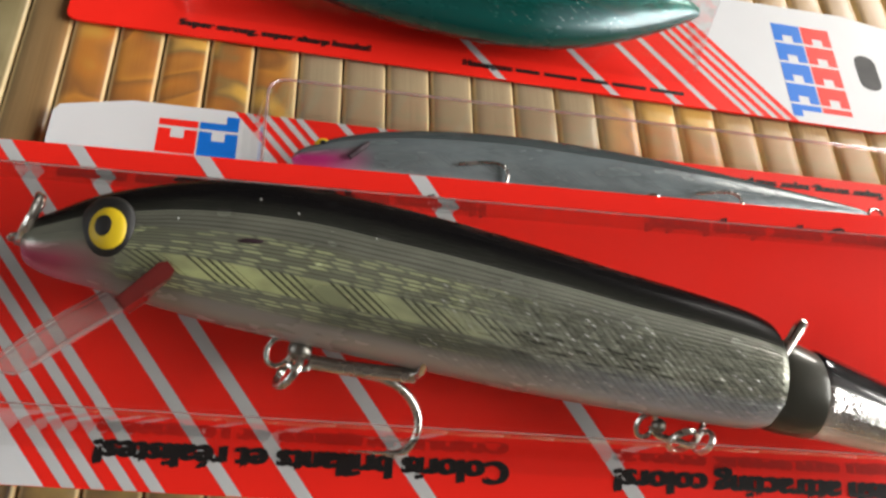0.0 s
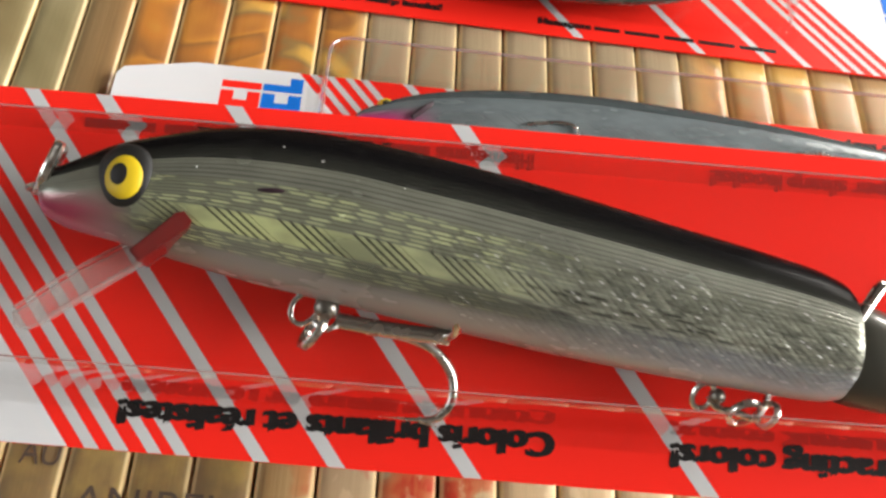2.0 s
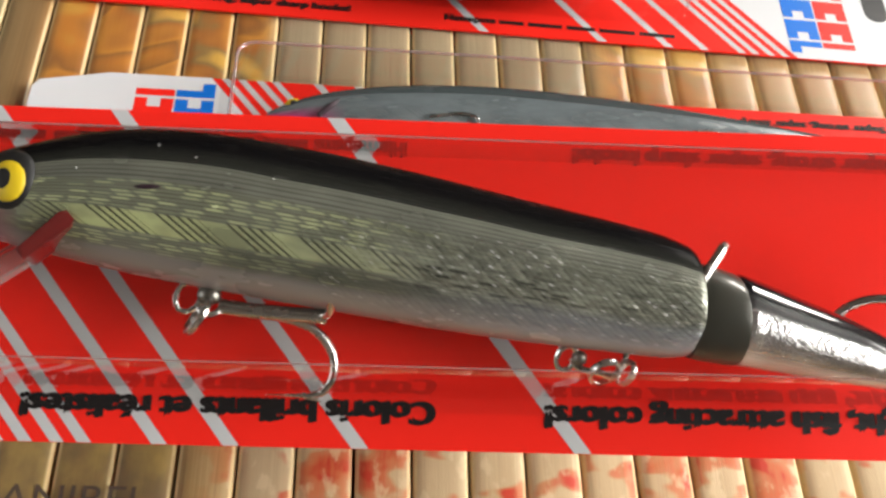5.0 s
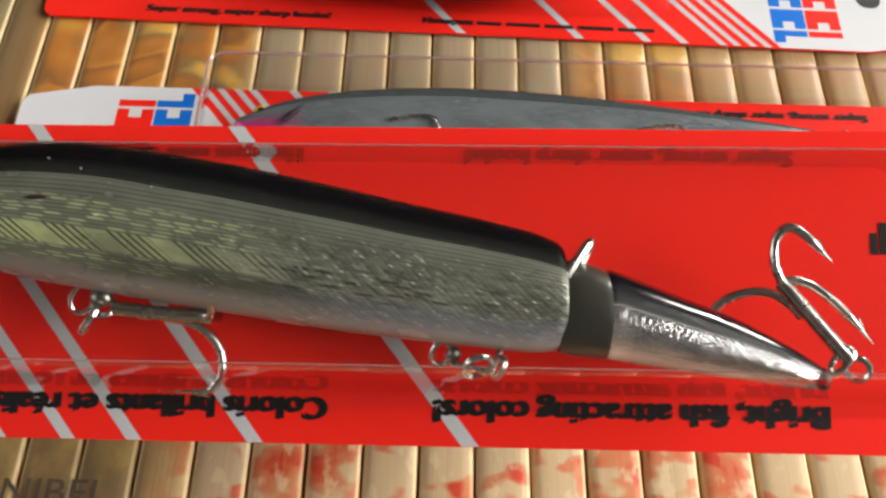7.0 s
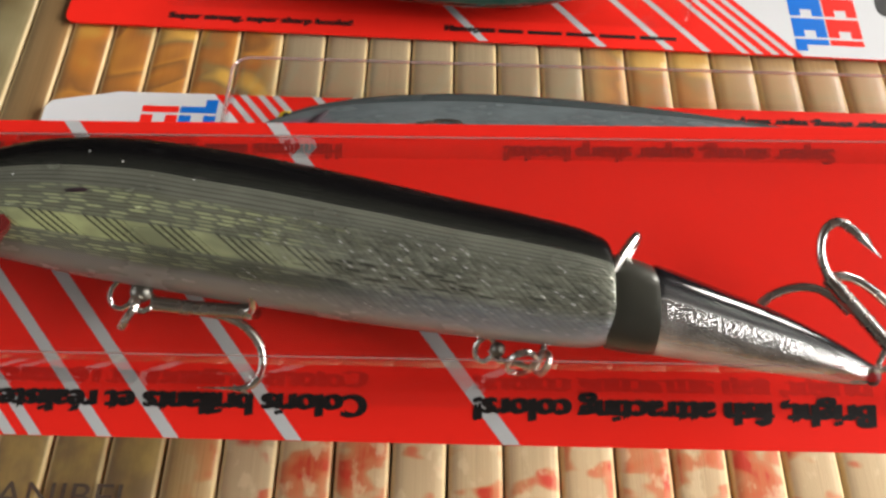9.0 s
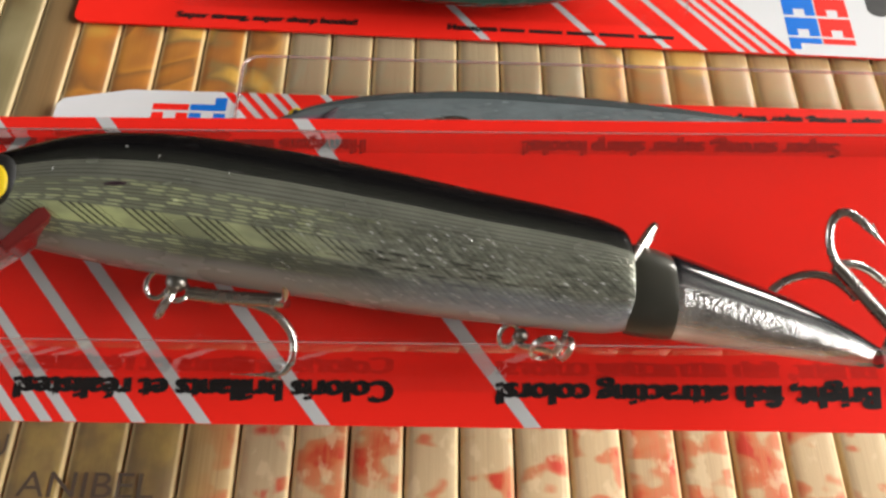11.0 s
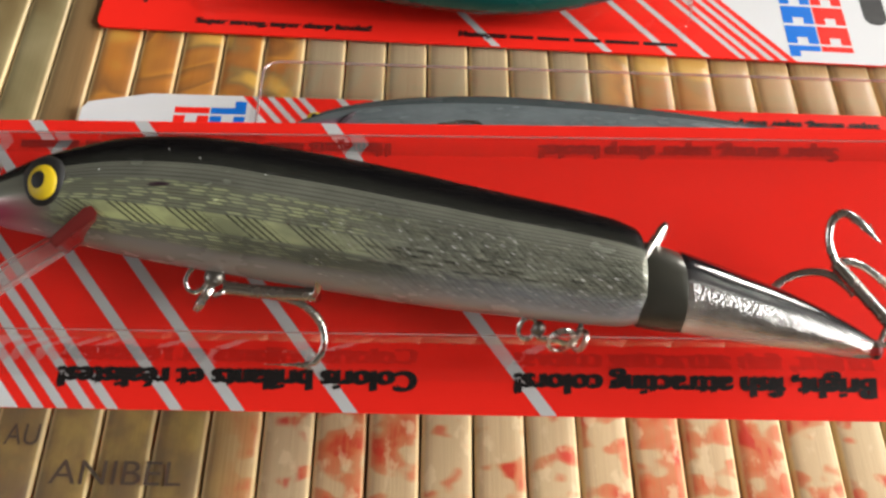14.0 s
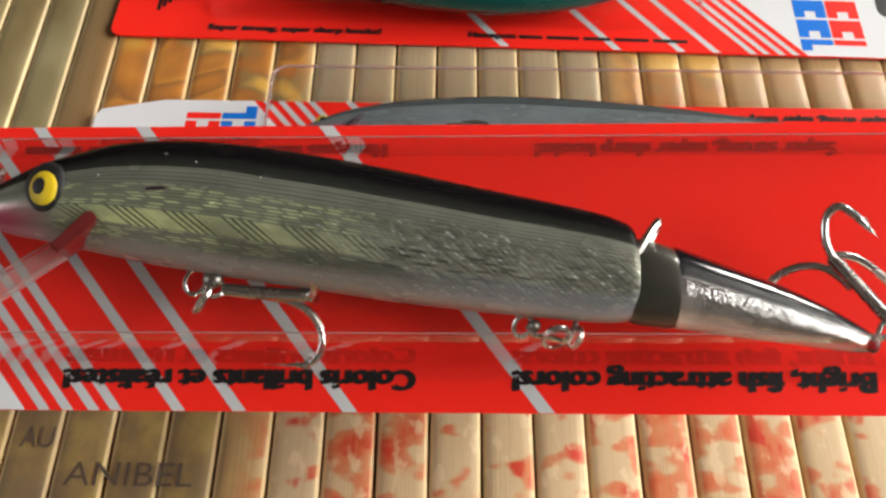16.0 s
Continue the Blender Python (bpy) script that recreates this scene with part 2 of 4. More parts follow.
    base = m.mix(m.math("MULTIPLY", m.math("MULTIPLY", slash, szone), 0.5 * foil), base, tuple(c * 0.28 for c in side))
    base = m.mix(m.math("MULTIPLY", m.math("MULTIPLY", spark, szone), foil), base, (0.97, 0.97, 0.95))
    # bluish sheen painted into the colour low on the rear flank
    painted_sheen = m.math("MULTIPLY", band(0.66, 0.74, 0.84, 0.95), m.ramp(x, [(0.60, 0.0), (0.82, 1.0)]))
    base = m.mix(m.math("MULTIPLY", painted_sheen, 0.55 * foil), base, (0.33, 0.37, 0.44))
    # rosy throat
    rosy = m.math("MULTIPLY", m.ramp(v, [(0.52, 0.0), (0.68, 1.0)]), m.ramp(x, [(0.0, 1.0), (0.05, 0.9), (0.13, 0.0)]))
    base = m.mix(rosy, base, throat)
    shine = m.ramp(v, [(split - 0.01, 0.0), (split + 0.02, 1.0), (0.74, 1.0), (0.84, 0.35)])
    m.put(color=base, metal=m.math("MULTIPLY", shine, m.math("ADD", metal, m.math("MULTIPLY", szone, 0.12 * foil))), rough=m.ramp(cloud, [(0.3, rough * 0.75), (0.7, rough * 1.3)]), coat=0.9 if dimple else m.ramp(v, [(split - 0.03, 0.0), (split + 0.05, 0.14)]), coat_rough=0.05, spec=m.ramp(v, [(split - 0.02, 0.35 if dimple else 0.03), (split + 0.02, 0.5)]))
    flatn = m.mix(m.math("MULTIPLY", m.math("ADD", 0.06, m.math("MULTIPLY", spark, 0.15)), m.math("MULTIPLY", szone, foil)), (0.5, 0.5, 1.0), cell.outputs["Color"])
    nm = m.n("NormalMap")
    m.link(flatn, nm.inputs["Color"])
    nm.inputs["Strength"].default_value = 0.7
    bp = m.n("Bump")
    bp.inputs["Strength"].default_value, bp.inputs["Distance"].default_value = 0.35 * foil, 0.0003
    relief = m.math("MULTIPLY", m.math("ADD", m.math("MULTIPLY", cut, fzone), m.math("ADD", lines, m.math("MULTIPLY", web, szone))), -1.0)
    if dimple:
        knock = m.noise(m.scaled(uv, 62, 52, 1), 1.0, 1)
        relief = m.math("ADD", relief, m.math("MULTIPLY", m.math("MULTIPLY", knock, dimple * 4.0), m.ramp(v, [(split, 0.0), (split + 0.06, 1.0)])))
    m.link(relief, bp.inputs["Height"])
    m.link(nm.outputs[0], bp.inputs["Normal"])
    m.link(bp.outputs[0], m.p.inputs["Normal"])
    return m.m


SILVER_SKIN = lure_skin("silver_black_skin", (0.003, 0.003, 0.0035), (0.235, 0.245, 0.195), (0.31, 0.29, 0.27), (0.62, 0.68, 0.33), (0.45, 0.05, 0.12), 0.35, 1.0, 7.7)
TAIL_SKIN = lure_skin("bright_tail_skin", (0.004, 0.004, 0.006), (0.78, 0.78, 0.77), (0.62, 0.56, 0.53), (0.6, 0.6, 0.57), (0.80, 0.79, 0.76), 0.86, 0.75, 2.2, 0.45, 0.14, 1.25)
PALE_SKIN = lure_skin("silver_grey_skin", (0.055, 0.068, 0.07), (0.20, 0.235, 0.245), (0.36, 0.40, 0.42), (0.24, 0.27, 0.27), (0.70, 0.03, 0.26), 0.25, 0.3, 10.5, 0.40)
TEAL_SKIN = lure_skin("teal_foil_skin", (0.002, 0.02, 0.018), (0.004, 0.11, 0.09), (0.004, 0.07, 0.06), (0.02, 0.25, 0.2), (0.01, 0.1, 0.1), 0.5, 0.6, 9.3)


def plain(name, colour, rough, var=0.25, scale=300.0, metal=0.0, coat=0.0):
    m = Mat(name)
    v = coords(m)
    n1 = m.noise(v, scale, 4)
    m.put(color=m.mix(n1, colour, tuple(c * (1 - var) for c in colour)), rough=m.ramp(n1, [(0.3, rough), (0.7, min(1.0, rough + 0.12))]), metal=metal, coat=coat)
    m.bump(m.noise(v, scale * 6, 2), 0.08, 0.0002)
    return m.m


EYE_YELLOW = plain("yellow_eye", (0.80, 0.57, 0.01), 0.45, 0.12, 300, 0, 0.0)
EYE_BLACK = plain("black_eye", (0.005, 0.005, 0.005), 0.5, 0.2, 300, 0, 0.0)
COLLAR = plain("smoky_joint_plastic", (0.055, 0.055, 0.042), 0.32, 0.4, 240, 0.3, 0.4)
GILL = plain("dark_gill", (0.03, 0.012, 0.02), 0.4)
DARK_SURROUND = plain("dark_surround", (0.035, 0.030, 0.026), 0.8, 0.3, 8)
CEILING_PAINT = plain("grey_ceiling_paint", (0.20, 0.17, 0.15), 0.9, 0.15, 4)
PLASTER = plain("room_plaster", (0.42, 0.39, 0.35), 0.9, 0.15, 4)
TABLE_WOOD = plain("table_wood", (0.16, 0.09, 0.05), 0.5, 0.4, 12)
WEDGE_WOOD = plain("dark_wedge_wood", (0.085, 0.06, 0.04), 0.7, 0.4, 60)
FRAME_WHITE = plain("white_window_frame", (0.75, 0.75, 0.72), 0.5, 0.1, 20)


def bamboo():
    """Flat bamboo slats with faded printing that runs across them."""
    m = Mat("printed_bamboo")
    pos = m.n("NewGeometry").outputs["Position"]
    obj = coords(m)
    sep = m.n("SeparateXYZ")
    m.link(pos, sep.inputs[0])
    px, py = m.math("MULTIPLY", sep.outputs[0], 100.0), m.math("MULTIPLY", sep.outputs[1], 100.0)
    rnd = m.n("ObjectInfo").outputs["Random"]
    shift = m.n("CombineXYZ")
    m.link(m.math("MULTIPLY", rnd, 7.0), shift.inputs[0])
    m.link(m.math("MULTIPLY", rnd, 3.0), shift.inputs[1])
    vadd = m.n("VectorMath", op="ADD")
    m.link(obj, vadd.inputs[0])
    m.link(shift.outputs[0], vadd.inputs[1])
    fibre = m.noise(m.scaled(vadd.outputs[0], 2600, 26, 1), 1.0, 5, 0.65)
    broad = m.noise(m.scaled(vadd.outputs[0], 160, 18, 1), 1.0, 3)
    base = m.ramp(fibre, [(0.25, (0.36, 0.22, 0.09)), (0.5, (0.54, 0.375, 0.165)), (0.75, (0.66, 0.50, 0.25))])
    tone = m.ramp(rnd, [(0.0, (0.80, 0.78, 0.72)), (0.5, (1.0, 0.96, 0.86)), (1.0, (0.92, 0.82, 0.66))])
    base = m.mix(1.0, base, tone, "MULTIPLY")
    base = m.mix(m.math("MULTIPLY", broad, 0.25), base, (0.30, 0.22, 0.12))

    def window(v, a, b, c, d, lo=-16.0, hi=16.0):
        f = m.math("DIVIDE", m.math("SUBTRACT", v, lo), hi - lo)
        return m.ramp(f, [((k - lo) / (hi - lo), e) for k, e in ((a, 0.0), (b, 1.0), (c, 1.0), (d, 0.0))])

    # orange and brown leaf print at the back
    patch = m.noise(m.scaled(pos, 34, 30, 1), 1.0, 3, 0.55, 0.5)
    zone = m.math("MULTIPLY", window(px, -8.0, -7.3, -3.6, -3.2), window(py, 5.5, 6.5, 15.0, 15.9))
    zone2 = m.math("MULTIPLY", window(px, 2.6, 3.2, 5.0, 5.6), window(py, 7.0, 8.0, 15.0, 15.9))
    zone = m.math("MAXIMUM", zone, m.math("MULTIPLY", zone2, 0.7))
    orange = m.ramp(patch, [(0.36, (0.60, 0.34, 0.05)), (0.41, (0.46, 0.15, 0.012)), (0.47, (0.22, 0.07, 0.012)), (0.49, (0.52, 0.20, 0.02)), (0.55, (0.34, 0.10, 0.012)), (0.58, (0.22, 0.13, 0.04)), (0.62, (0.64, 0.36, 0.06))])
    base = m.mix(m.math("MULTIPLY", zone, 0.95), base, m.mix(m.math("MULTIPLY", fibre, 0.2), orange, (0.5, 0.34, 0.15)))
    # grey-green field behind; the blister's grey tint is mixed into its colour
    zone3 = m.math("MULTIPLY", window(px, -3.5, -3.1, 2.5, 3.0), window(py, 5.5, 6.5, 15.0, 15.9))
    base = m.mix(m.math("MULTIPLY", zone3, 0.72), base, m.mix(fibre, (0.22, 0.175, 0.115), (0.36, 0.30, 0.215)))
    brown = m.math("MULTIPLY", window(px, 4.8, 5.6, 13.0, 14.0), window(py, 5.5, 6.5, 15.0, 15.9))
    base = m.mix(m.math("MULTIPLY", brown, 0.6), base, m.mix(patch, (0.24, 0.14, 0.07), (0.42, 0.26, 0.13)))
    # green-grey leaves and one dark brown slat at the far corner
    moss = m.math("MULTIPLY", window(px, -15.9, -15.5, -8.4, -7.9), window(py, 5.5, 6.5, 15.0, 15.9))
    base = m.mix(m.math("MULTIPLY", moss, 0.82), base, m.ramp(patch, [(0.36, (0.12, 0.09, 0.04)), (0.48, (0.17, 0.15, 0.075)), (0.60, (0.25, 0.22, 0.12))]))
    umber = m.math("MULTIPLY", window(px, -8.5, -8.2, -7.7, -7.3), window(py, 5.5, 6.5, 15.0, 15.9))
    base = m.mix(m.math("MULTIPLY", umber, 0.85), base, m.mix(fibre, (0.13, 0.075, 0.03), (0.24, 0.15, 0.07)))
    # red brush marks at the front
    tilted = m.n("Mapping")
    tilted.inputs["Rotation"].default_value, tilted.inputs["Scale"].default_value = (0, 0, 0.5), (150, 210, 1)
    m.link(vadd.outputs[0], tilted.inputs["Vector"])
    wob = m.noise(tilted.outputs[0], 1.0, 1.5, 0.5, 0.15)
    marks = m.ramp(m.math("ADD", wob, m.math("MULTIPLY", m.math("SUBTRACT", rnd, 0.5), 0.22)), [(0.51, 0.0), (0.56, 0.8), (0.66, 1.0)])
    redzone = m.math("MULTIPLY", window(px, -3.9, -3.0, 6.8, 8.2), window(py, -15.8, -15.0, 4.4, 5.0))
    worn = m.ramp(m.math("ADD", m.math("MULTIPLY", fibre, 0.7), m.math("MULTIPLY", broad, 0.3)), [(0.3, 0.35), (0.62, 0.95)])
    base = m.mix(m.math("MULTIPLY", m.math("MULTIPLY", marks, redzone), worn), base, (0.56, 0.085, 0.03))
    base = m.mix(m.math("MULTIPLY", m.math("MULTIPLY", m.math("SUBTRACT", 1.0, marks), redzone), 0.45), base, (0.58, 0.47, 0.33))
    core = m.math("MULTIPLY", m.ramp(wob, [(0.56, 0.0), (0.64, 1.0)]), m.ramp(m.noise(m.scaled(vadd.outputs[0], 500, 130, 1), 1.0, 3), [(0.42, 0.0), (0.58, 0.85)]))
    base = m.mix(m.math("MULTIPLY", core, redzone), base, (0.50, 0.022, 0.012))
    pale = m.ramp(m.noise(m.scaled(vadd.outputs[0], 300, 170, 1), 1.0, 3), [(0.56, 0.0), (0.64, 0.55)])
    base = m.mix(m.math("MULTIPLY", pale, redzone), base, (0.70, 0.56, 0.34))
    # olive map field at the front corner
    zone4 = m.math("MULTIPLY", window(px, -15.5, -15.0, -4.4, -3.5), window(py, -15.8, -15.0, 4.4, 5.0))
    olive = m.ramp(m.noise(m.scaled(pos, 80, 60, 1), 1.0, 4), [(0.36, (0.125, 0.09, 0.06)), (0.50, (0.19, 0.135, 0.058)), (0.64, (0.37, 0.265, 0.08))])
    base = m.mix(m.math("MULTIPLY", zone4, 0.9), base, olive)
    # pale slat edges: the highlight along each edge painted into the colour
    so = m.n("SeparateXYZ")
    m.link(obj, so.inputs[0])
    rim = m.math("MULTIPLY", m.ramp(m.math("MULTIPLY", m.math("ABSOLUTE", so.outputs[0]), 100.0), [(0.335, 0.0), (0.365, 1.0)]), m.ramp(broad, [(0.3, 0.3), (0.6, 1.0)]))
    base = m.mix(m.math("MULTIPLY", rim, 0.8), base, (0.78, 0.60, 0.30))
    m.put(color=base, rough=m.ramp(fibre, [(0.3, 0.36), (0.7, 0.52)]), coat=0.15, coat_rough=0.25)
    m.bump(fibre, 0.25, 0.0003)
    return m.m


BAMBOO = bamboo()


# ---------------------------------------------------------------- mesh helpers (sizes in cm)
def mesh_of(bm, name, material, smooth=True):
    bmesh.ops.recalc_face_normals(bm, faces=bm.faces[:])
    bmesh.ops.scale(bm, vec=(CM, CM, CM), verts=bm.verts[:])
    me = bpy.data.meshes.new(name)
    bm.to_mesh(me)
    bm.free()
    me.materials.append(material)
    if smooth:
        me.shade_smooth()
        me.set_sharp_from_angle(angle=radians(38))
    return me


def part(name, bm, material, parent, label="", smooth=True):
    ob = new(name, mesh_of(bm, name, material, smooth))
    ob.parent = parent
    if label:
        tagged(ob, label)
    return ob


def thing(name, m, label, category, group=""):
    ob = new(name)
    ob.empty_display_size = 0.01
    ob.matrix_world = m
    return tagged(ob, label, category, group)


def prism(outline, z0, z1, bevel=0.0, hole=None):
    """An upright prism over a closed outline of (x, y), with bevelled rims."""
    bm = bmesh.new()
    vs = [bm.verts.new((x, y, z0)) for x, y in outline]
    f = bm.faces.new(vs)
    top = bmesh.ops.extrude_face_region(bm, geom=[f])
    bmesh.ops.translate(bm, vec=(0, 0, z1 - z0), verts=[v for v in top["geom"] if isinstance(v, bmesh.types.BMVert)])
    if bevel:
        bmesh.ops.bevel(bm, geom=[e for e in bm.edges if abs(e.verts[0].co.z - e.verts[1].co.z) < 1e-6], offset=bevel, segments=2, affect="EDGES")
    return bm


def rounded(x0, y0, x1, y1, r, steps=5):
    pts = []
    for cx, cy, a0 in ((x1 - r, y1 - r, 0), (x0 + r, y1 - r, 90), (x0 + r, y0 + r, 180), (x1 - r, y0 + r, 270)):
        for i in range(steps + 1):
            a = radians(a0 + 90 * i / steps)
            pts.append((cx + r * math.cos(a), cy + r * math.sin(a)))
    return pts


def tube(points, radii, sides=10, bm=None, closed=False):
    """A round wire along a polyline, its radius given at each point."""
    bm = bm or bmesh.new()
    pts = [Vector(p) for p in points]
    radii = [radii] * len(pts) if isinstance(radii, (int, float)) else radii
    rings, side = [], None
    for i, p in enumerate(pts):
        a, b = (pts[i - 1], pts[(i + 1) % len(pts)]) if closed else (pts[max(i - 1, 0)], pts[min(i + 1, len(pts) - 1)])
        d = (b - a).normalized()
        if side is None:
            side = d.orthogonal().normalized()
        side = (side - d * side.dot(d)).normalized()
        up = d.cross(side)
        rings.append([bm.verts.new(p + radii[i] * (math.cos(t) * side + math.sin(t) * up)) for t in (2 * math.pi * k / sides for k in range(sides))])
    pairs = list(zip(rings, rings[1:])) + ([(rings[-1], rings[0])] if closed else [])
    for r0, r1 in pairs:
        best = 0
        if closed and r0 is rings[-1]:
            best = min(range(sides), key=lambda s: (r0[0].co - r1[s].co).length)
        for k in range(sides):
            bm.faces.new((r0[k], r0[(k + 1) % sides], r1[(k + 1 + best) % sides], r1[(k + best) % sides]))
    if not closed:
        bm.faces.new(rings[0])
        bm.faces.new(rings[-1][::-1])
    return bm


def smooth_line(keys, n):
    """A Catmull-Rom line through key points."""
    k = [Vector(p) for p in keys]
    k = [2 * k[0] - k[1]] + k + [2 * k[-1] - k[-2]]
    out = []
    for i in range(1, len(k) - 2):
        for s in range(n):
            t = s / n
            a, b, c, d = k[i - 1:i + 3]
            out.append(0.5 * (2 * b + (c - a) * t + (2 * a - 5 * b + 4 * c - d) * t * t + (3 * b - 3 * c + d - a) * t ** 3))
    return out + [k[-2]]


def ring_points(centre, axis_a, axis_b, ra, rb, n=28, turns=1.0, pitch=None):
    c, a, b = Vector(centre), Vector(axis_a).normalized(), Vector(axis_b).normalized()
    lift = Vector(pitch) if pitch else Vector((0, 0, 0))
    return [c + ra * math.cos(2 * math.pi * turns * i / n) * a + rb * math.sin(2 * math.pi * turns * i / n) * b + lift * (i / n) for i in range(n)]


def loft(stations, flat=0.72, sides=40, squash=2.0, sub=4):
    """A lure body. stations: x, top y, bottom y, middle z, half thickness. Gives UVs: x in tenths of the length, back 0 to belly 1."""
    keys = [Vector((s[0], s[1], s[2])) for s in stations]
    more = [Vector((s[3], s[4], 0)) for s in stations]
    keys, more = smooth_line(keys, sub), smooth_line(more, sub)
    bm = bmesh.new()
    uvl = bm.loops.layers.uv.new("UVMap")
    x0, x1 = keys[0].x, keys[-1].x
    info, rings = {}, []
    for k, q in zip(keys, more):
        ring = []
        for j in range(sides):
            a = 2 * math.pi * j / sides
            c, s = math.cos(a), math.sin(a)
            e = 2.0 / squash
            yy = math.copysign(abs(c) ** e, c)
            zz = math.copysign(abs(s) ** e, s)
            v = bm.verts.new((k.x, (k.y + k.z) / 2 + yy * (k.y - k.z) / 2, q.x + zz * q.y))
            info[v] = ((k.x - x0) / (x1 - x0), min(j, sides - j) / (sides / 2))
            ring.append(v)
        rings.append(ring)
    for r0, r1 in zip(rings, rings[1:]):
        for j in range(sides):
            bm.faces.new((r0[j], r0[(j + 1) % sides], r1[(j + 1) % sides], r1[j]))
    bm.faces.new(rings[0][::-1])
    bm.faces.new(rings[-1])
    for f in bm.faces:
        for lp in f.loops:
            lp[uvl].uv = info[lp.vert]
    return bm


def dome(centre, rx, ry, rz, slope=0.0, seg=28, rows=8):
    """A flattened half ball that bulges to +z, leaning along x by slope."""
    bm = bmesh.new()
    rings = []
    for i in range(rows):
        a = math.pi / 2 * i / rows
        rings.append([bm.verts.new((centre[0] + rx * math.cos(a) * math.cos(t), centre[1] + ry * math.cos(a) * math.sin(t), centre[2] + rz * math.sin(a)))
                      for t in (2 * math.pi * k / seg for k in range(seg))])
    tip = bm.verts.new((centre[0], centre[1], centre[2] + rz))
    for r0, r1 in zip(rings, rings[1:]):
        for k in range(seg):
            bm.faces.new((r0[k], r0[(k + 1) % seg], r1[(k + 1) % seg], r1[k]))
    for k in range(seg):
        bm.faces.new((rings[-1][k], rings[-1][(k + 1) % seg], tip))
    bm.faces.new(rings[0][::-1])
    for vert in bm.verts:
        vert.co.z += slope * (vert.co.x - centre[0])
    return bm


def lettering(words, x0, y0, x1, height, z, parent, material, name="printed_line", bold=0.02):
    """A printed line from x0 to x1 with its foot at y0."""
    cu = bpy.data.curves.new(name, "FONT")
    cu.body, cu.size, cu.offset, cu.extrude = words, 1.0, bold, 0.0
    tmp = new(name, cu)
    bpy.context.view_layer.update()
    me = bpy.data.meshes.new_from_object(tmp.evaluated_get(bpy.context.evaluated_depsgraph_get()))
    bpy.data.objects.remove(tmp)
    xs = [v.co.x for v in me.vertices]
    lo, wide = min(xs), max(xs) - min(xs)
    for v in me.vertices:
        v.co = Vector(((x0 + (v.co.x - lo) / wide * (x1 - x0)) * CM, (y0 + v.co.y / 0.72 * height) * CM, z * CM))
    if bold:
        bm = bmesh.new()
        bm.from_mesh(me)
        geo = bmesh.ops.duplicate(bm, geom=bm.verts[:] + bm.edges[:] + bm.faces[:])["geom"]
        bmesh.ops.translate(bm, vec=(0.042 * CM, 0.010 * CM, 0.0006 * CM), verts=[g for g in geo if isinstance(g, bmesh.types.BMVert)])
        bm.to_mesh(me)
        bm.free()
    # one piece for each letter: islands that overlap along the line belong together
    bm = bmesh.new()
    bm.from_mesh(me)
    bpy.data.meshes.remove(me)
    left, islands = set(bm.verts), []
    while left:
        todo, seen = [left.pop()], []
        while todo:
            v = todo.pop()
            seen.append(v)
            for ed in v.link_edges:
                w = ed.other_vert(v)
                if w in left:
                    left.discard(w)
                    todo.append(w)
        islands.append((min(v.co.x for v in seen), max(v.co.x for v in seen), seen))
    glyphs = []
    for lo_, hi_, seen in sorted(islands, key=lambda t: t[0]):
        if glyphs and lo_ < glyphs[-1][1] - 0.35 * min(hi_ - lo_, glyphs[-1][1] - glyphs[-1][0]):
            glyphs[-1][1] = max(glyphs[-1][1], hi_)
            glyphs[-1][2].extend(seen)
        else:
            glyphs.append([lo_, hi_, list(seen)])
    for _, _, seen in glyphs:
        index = {v: i for i, v in enumerate(seen)}
        faces = {f for v in seen for f in v.link_faces}
        one = bpy.data.meshes.new("letter")
        one.from_pydata([v.co[:] for v in seen], [], [[index[v] for v in f.verts] for f in faces])
        one.materials.append(material)
        new("letter", one).parent = parent
    bm.free()


def sheet(outline, z):
    bm = bmesh.new()
    bm.faces.new([bm.verts.new((x, y, z)) for x, y in outline])
    return bm


# ---------------------------------------------------------------- room and table
def block(x0, y0, z0, x1, y1, z1, bevel=0.0):
    bm = prism([(x0, y0), (x1, y0), (x1, y1), (x0, y1)], z0, z1)
    if bevel:
        bmesh.ops.bevel(bm, geom=bm.edges[:], offset=bevel, segments=2, affect="EDGES")
    return bm


def setting(name, bm, material, label, smooth=False):
    return tagged(new(name, mesh_of(bm, name, material, smooth)), label, name.split("_")[0], kind="structure")


# unseen room shell, toned for bounce and for reflections in blister and lures
FLOOR_Z, CEIL_Z = -75.0, 165.0
setting("floor", block(-142, -200, FLOOR_Z - 5, 122, 160, FLOOR_Z), TABLE_WOOD, "dark wooden floor under the table")
setting("ceiling", block(-150, -210, CEIL_Z, 130, 170, CEIL_Z + 5), CEILING_PAINT, "unseen ceiling over the table, grey for the blister's veil")
setting("wall_south", block(-150, -210, FLOOR_Z, 130, -200, CEIL_Z), PLASTER, "unseen plain wall behind the camera, added for bounce light")
setting("wall_north", block(-150, 160, FLOOR_Z, 130, 170, CEIL_Z), DARK_SURROUND, "unseen wall beyond the table, added dark for reflections")


def wall_with_opening(x0, x1, ya, yb, za, zb):
    bm = bmesh.new()
    ys, zs = (-200, ya, yb, 160), (FLOOR_Z, za, zb, CEIL_Z)
    for i in range(3):
        for j in range(3):
            if i == 1 and j == 1:
                continue
            b = block(x0, ys[i], zs[j], x1, ys[i + 1], zs[j + 1])
            tmp = bpy.data.meshes.new("tmp")
            b.to_mesh(tmp)
            b.free()
            bm.from_mesh(tmp)
            bpy.data.meshes.remove(tmp)
    return bm


